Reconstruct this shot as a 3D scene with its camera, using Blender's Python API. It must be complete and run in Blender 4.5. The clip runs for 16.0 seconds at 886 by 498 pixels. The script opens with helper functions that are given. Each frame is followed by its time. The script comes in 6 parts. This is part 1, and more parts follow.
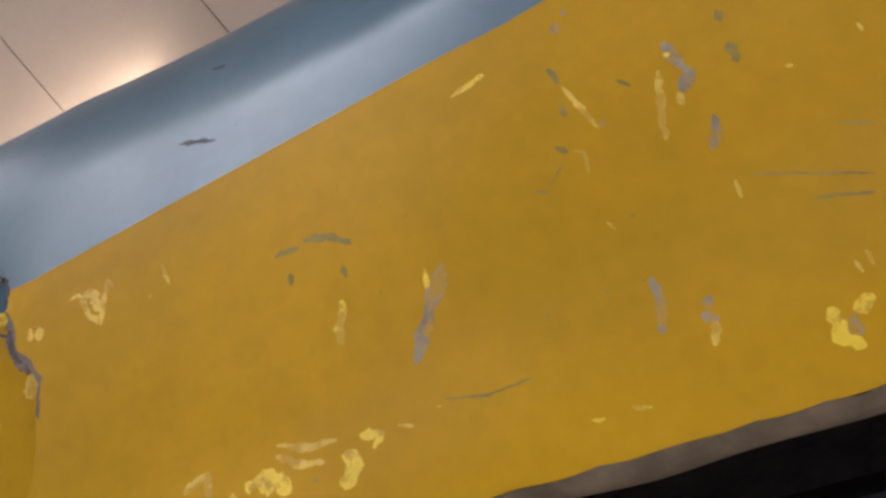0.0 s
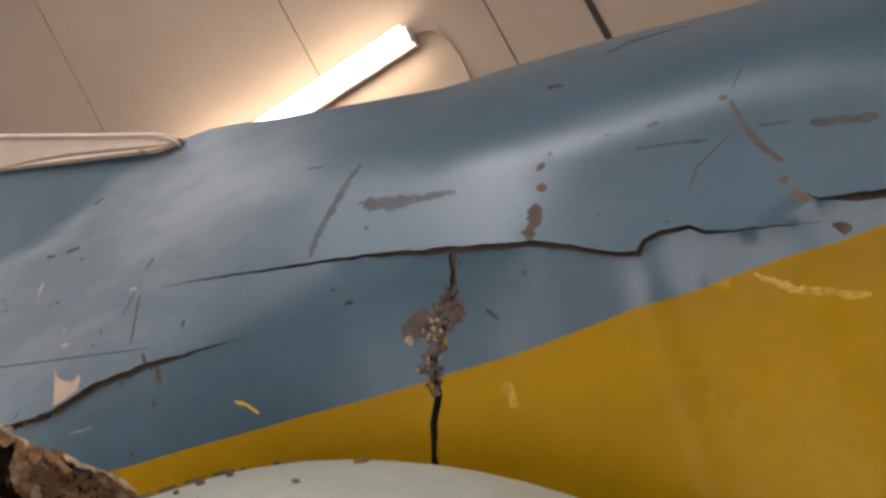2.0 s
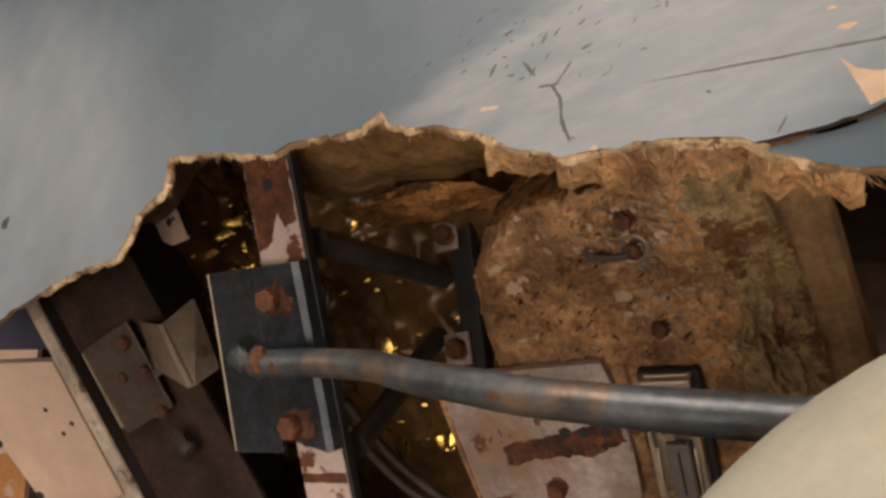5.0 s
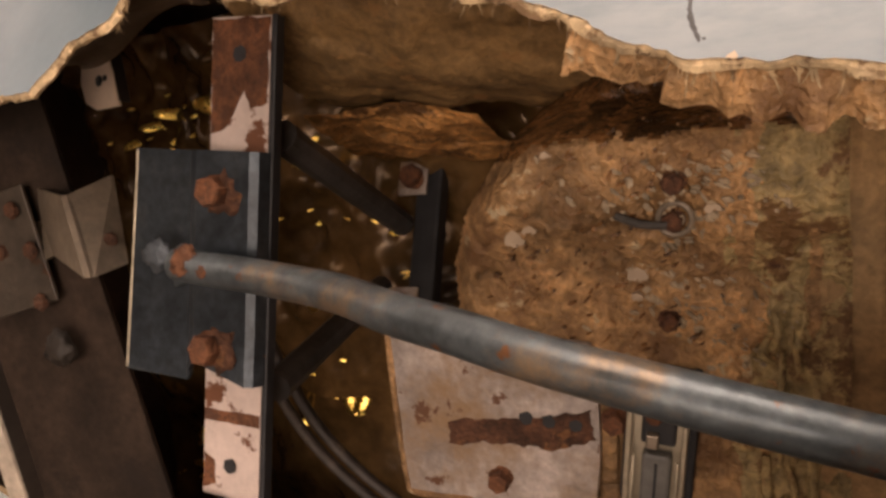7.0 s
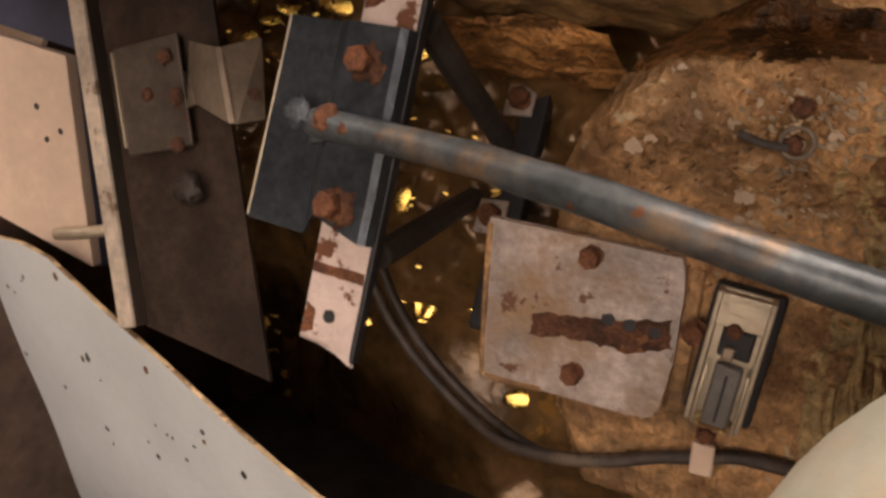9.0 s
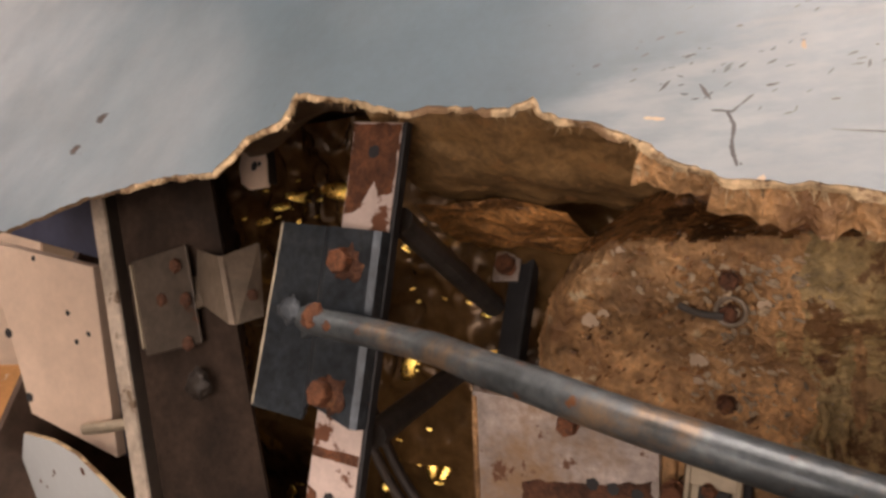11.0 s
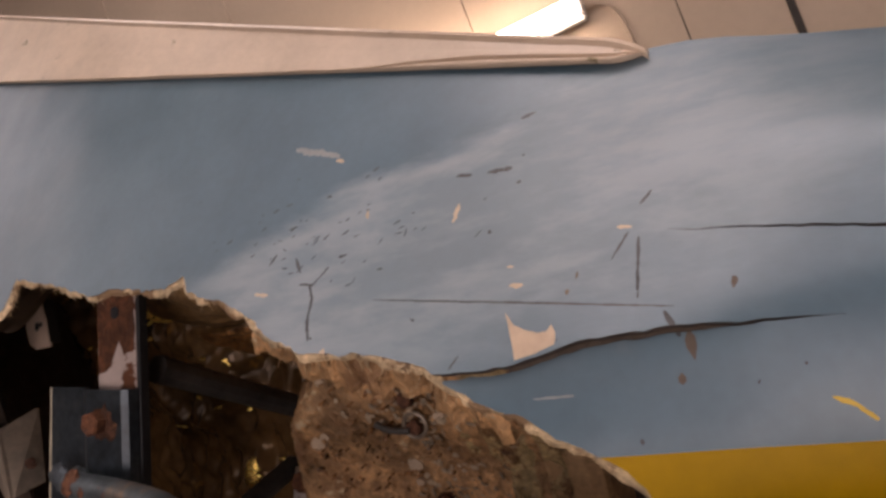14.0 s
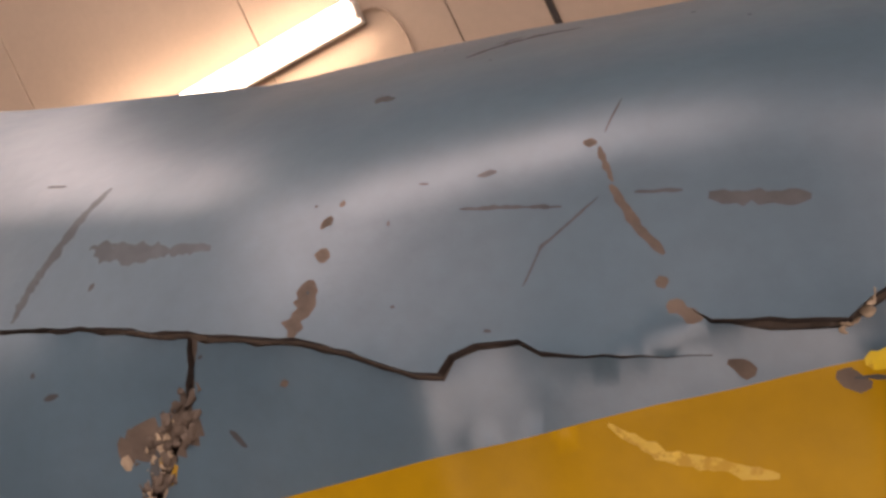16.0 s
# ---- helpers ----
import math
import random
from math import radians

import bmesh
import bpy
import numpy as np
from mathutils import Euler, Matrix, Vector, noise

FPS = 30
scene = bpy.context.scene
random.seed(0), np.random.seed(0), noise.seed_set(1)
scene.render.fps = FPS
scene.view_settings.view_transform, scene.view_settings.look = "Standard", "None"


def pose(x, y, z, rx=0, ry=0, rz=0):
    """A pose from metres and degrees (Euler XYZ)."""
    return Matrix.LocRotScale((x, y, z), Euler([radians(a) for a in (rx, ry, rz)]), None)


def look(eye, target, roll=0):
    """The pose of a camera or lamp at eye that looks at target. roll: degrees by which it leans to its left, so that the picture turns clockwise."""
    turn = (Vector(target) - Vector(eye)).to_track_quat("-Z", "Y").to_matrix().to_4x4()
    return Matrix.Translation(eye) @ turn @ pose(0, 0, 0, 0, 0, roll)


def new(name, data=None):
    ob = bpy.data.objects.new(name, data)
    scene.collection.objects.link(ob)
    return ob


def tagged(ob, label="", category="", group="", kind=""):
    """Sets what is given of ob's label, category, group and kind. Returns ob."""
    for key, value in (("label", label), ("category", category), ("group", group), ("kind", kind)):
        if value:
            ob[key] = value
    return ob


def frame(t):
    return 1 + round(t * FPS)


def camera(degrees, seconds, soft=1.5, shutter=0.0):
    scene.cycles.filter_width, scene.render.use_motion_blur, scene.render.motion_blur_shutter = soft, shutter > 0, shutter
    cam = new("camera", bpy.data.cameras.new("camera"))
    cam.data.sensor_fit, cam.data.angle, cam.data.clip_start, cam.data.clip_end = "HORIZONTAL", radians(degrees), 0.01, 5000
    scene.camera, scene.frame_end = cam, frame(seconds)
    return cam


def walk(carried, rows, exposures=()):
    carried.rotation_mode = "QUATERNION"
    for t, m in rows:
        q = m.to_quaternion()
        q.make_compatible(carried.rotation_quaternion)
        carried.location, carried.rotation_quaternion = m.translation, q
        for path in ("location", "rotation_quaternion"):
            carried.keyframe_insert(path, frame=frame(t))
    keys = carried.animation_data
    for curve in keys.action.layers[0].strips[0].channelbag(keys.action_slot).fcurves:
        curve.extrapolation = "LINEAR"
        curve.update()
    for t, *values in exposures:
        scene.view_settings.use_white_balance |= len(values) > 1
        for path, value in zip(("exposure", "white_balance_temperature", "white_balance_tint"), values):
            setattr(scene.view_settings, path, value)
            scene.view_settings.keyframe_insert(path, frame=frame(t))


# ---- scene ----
cam = camera(62.8, 16.0, soft=3.0)
PATH = [
    (0, (-0.0363, 0.0406, 0.7948), (-0.4539, 1.8169, 1.6137), -24.84),
    (0.5, (-0.1211, 0.0309, 0.8181), (-0.6169, 1.7511, 1.7098), -18.27),
    (1, (-0.1907, 0.0221, 0.8409), (-0.7559, 1.7050, 1.7622), -13.70),
    (1.5, (-0.2615, -0.0011, 0.8515), (-0.8927, 1.6677, 1.7550), -11.06),
    (2, (-0.3417, -0.0200, 0.8712), (-1.0366, 1.6305, 1.7616), -9.31),
    (2.3, (-0.395, -0.022, 0.882), (-1.132, 1.613, 1.767), -7.7),
    (2.5, (-0.43, -0.029, 0.886), (-1.206, 1.596, 1.757), -7.6),
    (3, (-0.494, -0.041, 0.89), (-1.384, 1.522, 1.763), -5.3),
    (3.5, (-0.552, -0.053, 0.896), (-1.531, 1.457, 1.768), -3.5),
    (4, (-0.619, -0.071, 0.9), (-1.672, 1.451, 1.658), -4.1),
    (4.5, (-0.667, -0.059, 0.897), (-1.71, 1.507, 1.574), -6.1),
    (4.7, (-0.678, -0.056, 0.888), (-1.712, 1.531, 1.531), -5.8),
    (6.8, (-0.7750, 0.0009, 0.8893), (-1.5656, 1.7467, 1.4612), 3.93),
    (7, (-0.7819, 0.0066, 0.8784), (-1.5678, 1.7567, 1.4436), 5.58),
    (7.5, (-0.7887, 0.0126, 0.8540), (-1.5844, 1.7704, 1.3805), 9.73),
    (8, (-0.8022, 0.0053, 0.8301), (-1.6202, 1.7685, 1.3014), 13.15),
    (8.2, (-0.8071, 0.0003, 0.8252), (-1.6357, 1.7654, 1.2701), 14.12),
    (10.3, (-0.789, -0.054, 0.806), (-1.799, 1.551, 1.443), 17.1),
    (10.5, (-0.774, -0.054, 0.818), (-1.785, 1.528, 1.507), 15.9),
    (11, (-0.749, -0.056, 0.84), (-1.753, 1.493, 1.612), 13.1),
    (11.5, (-0.714, -0.071, 0.851), (-1.718, 1.451, 1.673), 10.6),
    (12, (-0.671, -0.078, 0.869), (-1.669, 1.435, 1.714), 8.2),
    (12.5, (-0.655, -0.065, 0.872), (-1.645, 1.449, 1.724), 6.3),
    (13, (-0.615, -0.05, 0.9), (-1.586, 1.472, 1.759), 4.7),
    (13.5, (-0.595, -0.064, 0.894), (-1.538, 1.477, 1.751), 3.2),
    (14, (-0.566, -0.037, 0.91), (-1.456, 1.535, 1.769), 1.4),
    (14.5, (-0.508, 0.003, 0.936), (-1.288, 1.634, 1.795), -1.3),
    (15, (-0.439, 0.035, 0.949), (-1.125, 1.708, 1.799), -4.2),
    (15.5, (-0.373, 0.062, 0.943), (-1.029, 1.772, 1.788), -6.2),
    (16, (-0.311, 0.075, 0.935), (-0.908, 1.801, 1.765), -7.6),
]
EXPOSURES = [(0.0, 0.29, 5700, 18), (0.5, 0.02, 5600, 21), (1.0, 0.12, 5450, 21), (1.5, 0.13, 5900, 19), (2.3, 0.06, 6400, 18), (3.0, 0.07, 7000, 18), (3.5, 0.08, 7450, 22), (4.5, 0.35, 7500, 22), (7.0, 0.86, 8100, 26), (8.2, 0.76, 8000, 25), (10.3, 0.97, 7500, 25), (12.5, 0.38, 7250, 25), (14.6, 0.19, 6650, 30), (16.0, 0.36, 7150, 32)]
FILL_W, LAMP_E, PANEL_E = 30.0, 12.0, 6.2

# ---- the vehicle's frame: its front panel stands raked back by 30 degrees ----
VEH = pose(0, 0, 1.1, -30) @ pose(0, 0, -0.8)
walk(cam, [(t, VEH @ look(eye, target, roll)) for t, eye, target, roll in PATH], EXPOSURES)

# ---- world and lights ----
world = bpy.data.worlds.new("world")
scene.world = world
world.use_nodes = True
_bg = world.node_tree.nodes["Background"]
_sky = world.node_tree.nodes.new("ShaderNodeTexSky")
_sky.sky_type, _sky.sun_disc = "NISHITA", False
_sky.sun_elevation, _sky.sun_rotation = radians(35), radians(180)
world.node_tree.links.new(_sky.outputs[0], _bg.inputs[0])
_bg.inputs[1].default_value = 0.08


def area_light(name, m, sx, sy, watts, color):
    d = bpy.data.lights.new(name, "AREA")
    d.shape, d.size, d.size_y, d.energy, d.color = "RECTANGLE", sx, sy, watts, color
    ob = new(name, d)
    ob.matrix_world = m
    return ob


# unseen fill light added behind the camera, set in a wall opening
area_light("front_fill_light", look((-0.2, -2.98, 1.09), (-0.2, 0, 1.0)), 2.6, 2.05, FILL_W, (1.0, 0.97, 0.93))


# ---- materials ----
def mat(name, base, rough=0.5, metal=0.0, var=0.12, scale=6.0, fine=90.0, bump=0.15, spots=None, spot_scale=25.0, spot_cut=0.62,
        coat=0.0, coat_rough=0.35, rough_var=0.12, bump_dist=0.002, second=None, second_cut=0.55, second_scale=5.0, second_soft=0.08, spec=0.5):
    """A procedural surface: two scales of tone, relief, and up to two layers of stains with shapes of their own."""
    m = bpy.data.materials.new(name)
    m.use_nodes = True
    nt = m.node_tree
    n, l = nt.nodes, nt.links
    p = n["Principled BSDF"]
    p.inputs["Metallic"].default_value = metal
    p.inputs["Specular IOR Level"].default_value = spec
    p.inputs["Coat Weight"].default_value = coat
    p.inputs["Coat Roughness"].default_value = coat_rough
    p.inputs["Coat Tint"].default_value = (1, 1, 1, 1)
    co = n.new("ShaderNodeTexCoord")

    def noise_tex(s, detail=5.0, rough_=0.6):
        t = n.new("ShaderNodeTexNoise")
        t.inputs["Scale"].default_value, t.inputs["Detail"].default_value, t.inputs["Roughness"].default_value = s, detail, rough_
        l.new(co.outputs["Object"], t.inputs["Vector"])
        return t.outputs["Fac"]

    def ramp(src, a, b):
        r = n.new("ShaderNodeMapRange")
        r.interpolation_type = "SMOOTHSTEP"
        r.inputs["From Min"].default_value, r.inputs["From Max"].default_value = a, b
        l.new(src, r.inputs["Value"])
        return r.outputs["Result"]

    def mix(fac, a, b):
        x = n.new("ShaderNodeMix")
        x.data_type = "RGBA"
        l.new(fac, x.inputs["Factor"])
        for sock, v in ((x.inputs["A"], a), (x.inputs["B"], b)):
            if isinstance(v, tuple):
                sock.default_value = (*v, 1)
            else:
                l.new(v, sock)
        return x.outputs["Result"]

    big, small = noise_tex(scale), noise_tex(fine, 3.0)
    lo, hi = tuple(max(0, c * (1 - var)) for c in base), tuple(min(1, c * (1 + var)) for c in base)
    col = mix(ramp(big, 0.3, 0.7), lo, hi)
    mul = n.new("ShaderNodeMix")
    mul.data_type, mul.blend_type = "RGBA", "MULTIPLY"
    mul.inputs["Factor"].default_value = min(1.0, var * 2)
    l.new(col, mul.inputs["A"])
    l.new(small, mul.inputs["B"])
    br = n.new("ShaderNodeMix")
    br.data_type, br.blend_type = "RGBA", "MULTIPLY"
    br.inputs["Factor"].default_value = 1.0
    k = 1 + min(1.0, var * 2) * 0.9
    br.inputs["B"].default_value = (k, k, k, 1)
    l.new(mul.outputs["Result"], br.inputs["A"])
    col = br.outputs["Result"]
    if second:
        col = mix(ramp(noise_tex(second_scale, 8.0, 0.7), second_cut, second_cut + second_soft), col, second)
    if spots:
        col = mix(ramp(noise_tex(spot_scale, 6.0, 0.65), spot_cut, spot_cut + 0.05), col, spots)
    l.new(col, p.inputs["Base Color"])
    r = n.new("ShaderNodeMapRange")
    r.inputs["To Min"].default_value, r.inputs["To Max"].default_value = max(0.03, rough - rough_var), min(1, rough + rough_var)
    l.new(noise_tex(scale * 2.3, 6.0, 0.7), r.inputs["Value"])
    l.new(r.outputs["Result"], p.inputs["Roughness"])
    if bump:
        bp = n.new("ShaderNodeBump")
        bp.inputs["Strength"].default_value, bp.inputs["Distance"].default_value = bump, bump_dist
        add = n.new("ShaderNodeMath")
        add.operation = "ADD"
        l.new(big, add.inputs[0])
        l.new(small, add.inputs[1])
        l.new(add.outputs[0], bp.inputs["Height"])
        l.new(bp.outputs["Normal"], p.inputs["Normal"])
    if coat > 0.3:
        # fine rubbing and polish swirls break up the gloss
        haze = n.new("ShaderNodeMapRange")
        haze.inputs["To Min"].default_value, haze.inputs["To Max"].default_value = coat - 0.10, coat + 0.08
        l.new(ramp(noise_tex(14.0, 7.0, 0.65), 0.2, 0.8), haze.inputs["Value"])
        l.new(haze.outputs["Result"], p.inputs["Coat Weight"])
        cb = n.new("ShaderNodeBump")
        cb.inputs["Strength"].default_value, cb.inputs["Distance"].default_value = 0.05, 0.0010
        l.new(noise_tex(38.0, 8.0, 0.72), cb.inputs["Height"])
        l.new(cb.outputs["Normal"], p.inputs["Coat Normal"])
    return m


def glow(name, color, strength):
    m = bpy.data.materials.new(name)
    m.use_nodes = True
    p = m.node_tree.nodes["Principled BSDF"]
    p.inputs["Base Color"].default_value = (0.9, 0.9, 0.9, 1)
    p.inputs["Emission Color"].default_value = (*color, 1)
    p.inputs["Emission Strength"].default_value = strength
    return m


BLUE = mat("blue_paint", (0.060, 0.108, 0.139), 0.36, var=0.12, scale=7, fine=160, bump=0.06, spots=(0.085, 0.128, 0.155), spot_scale=60, spot_cut=0.70, coat=0.55, rough_var=0.18)


def rubbed_sheen(m, slope, line_x, line_z, x0, x1, x2, x3, reach):
    """A patch where the paint has been rubbed in long wisps, its pale sheen painted in: a wedge below a slanting line,
    paler and rougher than the rest.
    """
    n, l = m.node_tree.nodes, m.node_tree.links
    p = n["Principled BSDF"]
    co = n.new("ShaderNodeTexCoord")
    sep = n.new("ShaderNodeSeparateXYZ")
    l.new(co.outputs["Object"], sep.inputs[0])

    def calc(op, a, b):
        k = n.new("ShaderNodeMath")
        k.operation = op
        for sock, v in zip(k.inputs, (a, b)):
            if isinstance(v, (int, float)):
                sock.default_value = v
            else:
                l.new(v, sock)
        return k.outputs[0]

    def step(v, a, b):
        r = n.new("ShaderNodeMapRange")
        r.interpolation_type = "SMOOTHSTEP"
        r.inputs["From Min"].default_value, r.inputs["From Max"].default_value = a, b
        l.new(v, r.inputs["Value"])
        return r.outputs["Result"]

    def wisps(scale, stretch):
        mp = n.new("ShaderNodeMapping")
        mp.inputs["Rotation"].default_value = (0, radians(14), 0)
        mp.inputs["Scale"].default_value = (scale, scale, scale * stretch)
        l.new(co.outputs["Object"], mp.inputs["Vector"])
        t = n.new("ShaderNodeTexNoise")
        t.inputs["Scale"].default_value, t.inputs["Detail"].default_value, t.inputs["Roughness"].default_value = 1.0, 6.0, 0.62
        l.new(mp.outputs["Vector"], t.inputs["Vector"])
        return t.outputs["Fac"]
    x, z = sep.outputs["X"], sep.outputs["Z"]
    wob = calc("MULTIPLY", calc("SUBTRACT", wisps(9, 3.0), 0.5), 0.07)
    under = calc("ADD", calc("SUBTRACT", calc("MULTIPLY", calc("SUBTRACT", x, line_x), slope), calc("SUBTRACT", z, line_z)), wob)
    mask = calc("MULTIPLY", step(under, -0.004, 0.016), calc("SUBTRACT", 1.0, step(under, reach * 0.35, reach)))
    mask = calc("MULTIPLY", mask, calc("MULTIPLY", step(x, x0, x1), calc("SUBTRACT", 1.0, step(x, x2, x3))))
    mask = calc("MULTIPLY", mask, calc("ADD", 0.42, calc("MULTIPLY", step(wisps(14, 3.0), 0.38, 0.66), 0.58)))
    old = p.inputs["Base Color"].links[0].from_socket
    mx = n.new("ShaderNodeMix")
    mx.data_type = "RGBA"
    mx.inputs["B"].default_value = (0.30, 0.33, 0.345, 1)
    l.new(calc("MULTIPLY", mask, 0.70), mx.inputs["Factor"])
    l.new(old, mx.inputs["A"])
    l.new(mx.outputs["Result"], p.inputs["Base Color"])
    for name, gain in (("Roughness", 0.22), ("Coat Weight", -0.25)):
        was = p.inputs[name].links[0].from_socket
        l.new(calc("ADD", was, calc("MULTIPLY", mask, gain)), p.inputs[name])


rubbed_sheen(BLUE, 0.28, -0.905, 1.080, -0.93, -0.85, -0.62, -0.44, 0.20)
YELLOW = mat("yellow_paint", (0.38, 0.206, 0.0004), 0.50, var=0.10, scale=9, fine=140, bump=0.06, spots=(0.35, 0.185, 0.003), spot_scale=22, spot_cut=0.66, coat=0.20, coat_rough=0.42, spec=0.05)
FIBRE = mat("torn_fibreglass", (0.50, 0.36, 0.21), 0.75, var=0.35, scale=60, fine=300, bump=0.8, second=(0.22, 0.13, 0.065), second_cut=0.50, second_scale=34, spots=(0.14, 0.08, 0.04), spot_scale=90, spot_cut=0.60)
FIBRE_BACK = mat("raw_fibreglass_back", (0.20, 0.13, 0.075), 0.8, var=0.35, scale=25, fine=200, bump=0.6)
SMEAR = mat("bright_yellow_smear", (0.62, 0.42, 0.010), 0.5, var=0.12, scale=60, bump=0.2, second=(0.44, 0.25, 0.001), second_cut=0.50, second_scale=110)
SMEAR_PALE = mat("pale_yellow_smear", (0.52, 0.33, 0.03), 0.5, var=0.15, scale=60, bump=0.2, second=(0.43, 0.24, 0.001), second_cut=0.47, second_scale=110)
PRIMER = mat("grey_primer", (0.22, 0.165, 0.105), 0.6, var=0.25, scale=70, bump=0.3, second=(0.36, 0.20, 0.008), second_cut=0.47, second_scale=120)
SCUFF = mat("dark_scuff", (0.050, 0.050, 0.050), 0.6, var=0.3, scale=80, bump=0.2)
FILLER = mat("brown_filler", (0.098, 0.070, 0.050), 0.7, var=0.3, scale=60, bump=0.4)
CREAM = mat("exposed_cream_gelcoat", (0.44, 0.32, 0.22), 0.6, var=0.12, scale=60, bump=0.3)
LIP = mat("worn_lip", (0.16, 0.115, 0.066), 0.7, var=0.3, scale=50, bump=0.4)
GAP = mat("dark_crack_edge", (0.060, 0.045, 0.038), 0.8, var=0.3, scale=80, bump=0.3)
OLIVE_GREY = mat("grey_brown_rub", (0.062, 0.074, 0.080), 0.5, var=0.2, scale=70, bump=0.1)
CREAM_DULL = mat("dull_cream_filler", (0.36, 0.27, 0.18), 0.7, var=0.3, scale=90, bump=0.5)
OLIVE = mat("olive_scuff", (0.20, 0.135, 0.012), 0.5, var=0.25, scale=60, bump=0.2)
LIGHTSCRATCH = mat("pale_scratch", (0.25, 0.255, 0.245), 0.5, var=0.15, scale=60, bump=0.2)
TRIM = mat("stained_pale_trim", (0.50, 0.385, 0.285), 0.38, var=0.10, scale=14, fine=120, bump=0.15, spots=(0.20, 0.150, 0.075), spot_scale=24, spot_cut=0.615)
STEEL = mat("worn_painted_steel", (0.040, 0.050, 0.060), 0.32, metal=0.5, var=0.4, scale=18, fine=160, bump=0.25, second=(0.150, 0.160, 0.165), second_cut=0.50, second_soft=0.3, second_scale=15, spots=(0.24, 0.11, 0.05), spot_scale=40, spot_cut=0.68)
TUBE_STEEL = mat("rusted_steel_tube", (0.088, 0.104, 0.112), 0.38, metal=0.45, var=0.4, scale=24, fine=150, bump=0.16, second=(0.27, 0.175, 0.10), second_soft=0.16, second_cut=0.47,
                 second_scale=11, spots=(0.19, 0.075, 0.03), spot_scale=46, spot_cut=0.62, rough_var=0.2)
FLAKED = mat("flaked_white_paint", (0.56, 0.45, 0.40), 0.55, var=0.12, scale=30, fine=200, bump=0.5, spots=(0.155, 0.055, 0.024), spot_scale=36, spot_cut=0.54)
RUST = mat("rust", (0.135, 0.050, 0.022), 0.85, var=0.45, scale=60, fine=300, bump=0.9, spots=(0.09, 0.035, 0.018), spot_scale=80, spot_cut=0.55)
DARK = mat("dark_metal", (0.075, 0.066, 0.060), 0.5, metal=0.3, var=0.3, scale=20, bump=0.3)
# dark colour stands in for the shade deep inside the body
CAVITY = mat("cavity_shade", (0.085, 0.052, 0.036), 0.7, var=0.3, scale=20, bump=0.3)
CABLE = mat("cable_sheath", (0.050, 0.037, 0.030), 0.6, var=0.4, scale=30, bump=0.2, second=(0.11, 0.08, 0.055), second_cut=0.55, second_scale=18)
BLACK = mat("black_rubber", (0.018, 0.018, 0.020), 0.6, var=0.3, scale=30, bump=0.2)
DIRT = mat("dirt_crusted_fibreglass", (0.43, 0.240, 0.108), 0.60, var=0.55, scale=17, fine=150, bump=1.0, bump_dist=0.006, second=(0.20, 0.098, 0.042),
           second_cut=0.46, second_soft=0.20, second_scale=19, spots=(0.55, 0.41, 0.25), spot_scale=34, spot_cut=0.63)
DIRT_PALE = mat("pale_dirty_resin", (0.46, 0.325, 0.150), 0.55, var=0.5, scale=24, fine=140, bump=1.0, bump_dist=0.005, second=(0.20, 0.100, 0.040), second_cut=0.5, second_scale=24, spots=(0.10, 0.040, 0.020), spot_scale=30, spot_cut=0.62)
WOOD = mat("weathered_wood", (0.36, 0.22, 0.105), 0.75, var=0.35, scale=20, fine=220, bump=0.6)
RUST_DARK = mat("dark_scaled_rust", (0.092, 0.036, 0.018), 0.85, var=0.5, scale=70, fine=300, bump=1.0, bump_dist=0.004, spots=(0.20, 0.085, 0.034), spot_scale=60, spot_cut=0.60)
RESIN_DARK = mat("dark_glossy_resin", (0.19, 0.085, 0.031), 0.24, var=0.5, scale=26, fine=160, bump=0.9, bump_dist=0.006, second=(0.055, 0.026, 0.011), second_cut=0.51, second_scale=24)
PLATE_PAINT = mat("stained_white_plate", (0.34, 0.285, 0.255), 0.42, var=0.35, scale=20, fine=150, bump=0.7, second=(0.27, 0.165, 0.090), second_cut=0.42, second_soft=0.26,
                  second_scale=13, spots=(0.12, 0.048, 0.022), spot_scale=44, spot_cut=0.60)
ZINC = mat("zinc_plated_sheet", (0.42, 0.36, 0.27), 0.33, metal=0.6, var=0.2, scale=22, fine=150, bump=0.2)
GREY_BLOCK = mat("grey_moulded_block", (0.125, 0.118, 0.108), 0.5, var=0.2, scale=40, fine=200, bump=0.3)
CLIP_STEEL = mat("dull_clip_steel", (0.072, 0.055, 0.042), 0.45, metal=0.3, var=0.3, scale=22, fine=150, bump=0.3, spots=(0.07, 0.03, 0.015), spot_scale=40, spot_cut=0.64)
BARE = mat("bare_bright_steel", (0.085, 0.10, 0.115), 0.40, metal=0.5, var=0.3, scale=60, fine=300, bump=0.6, second=(0.08, 0.09, 0.10), second_cut=0.50, second_scale=90)
ZINC_DULL = mat("tarnished_sheet", (0.23, 0.18, 0.135), 0.40, metal=0.5, var=0.25, scale=22, fine=150, bump=0.25)
DULL = mat("dull_brown_sheet", (0.026, 0.018, 0.013), 0.6, metal=0.0, var=0.25, scale=14, fine=140, bump=0.3)
FOIL = mat("dark_amber_film", (0.17, 0.092, 0.036), 0.24, metal=0.25, var=0.45, scale=9, fine=30, bump=0.35, bump_dist=0.005, rough_var=0.08, spots=(0.36, 0.18, 0.045), spot_scale=13, spot_cut=0.62)
AMBER = mat("amber_resin_cloth", (0.25, 0.145, 0.060), 0.6, var=0.4, scale=26, fine=160, bump=0.5, bump_dist=0.004, second=(0.060, 0.034, 0.016), second_cut=0.50, second_soft=0.2, second_scale=12, spots=(0.36, 0.19, 0.075), spot_scale=42, spot_cut=0.60)
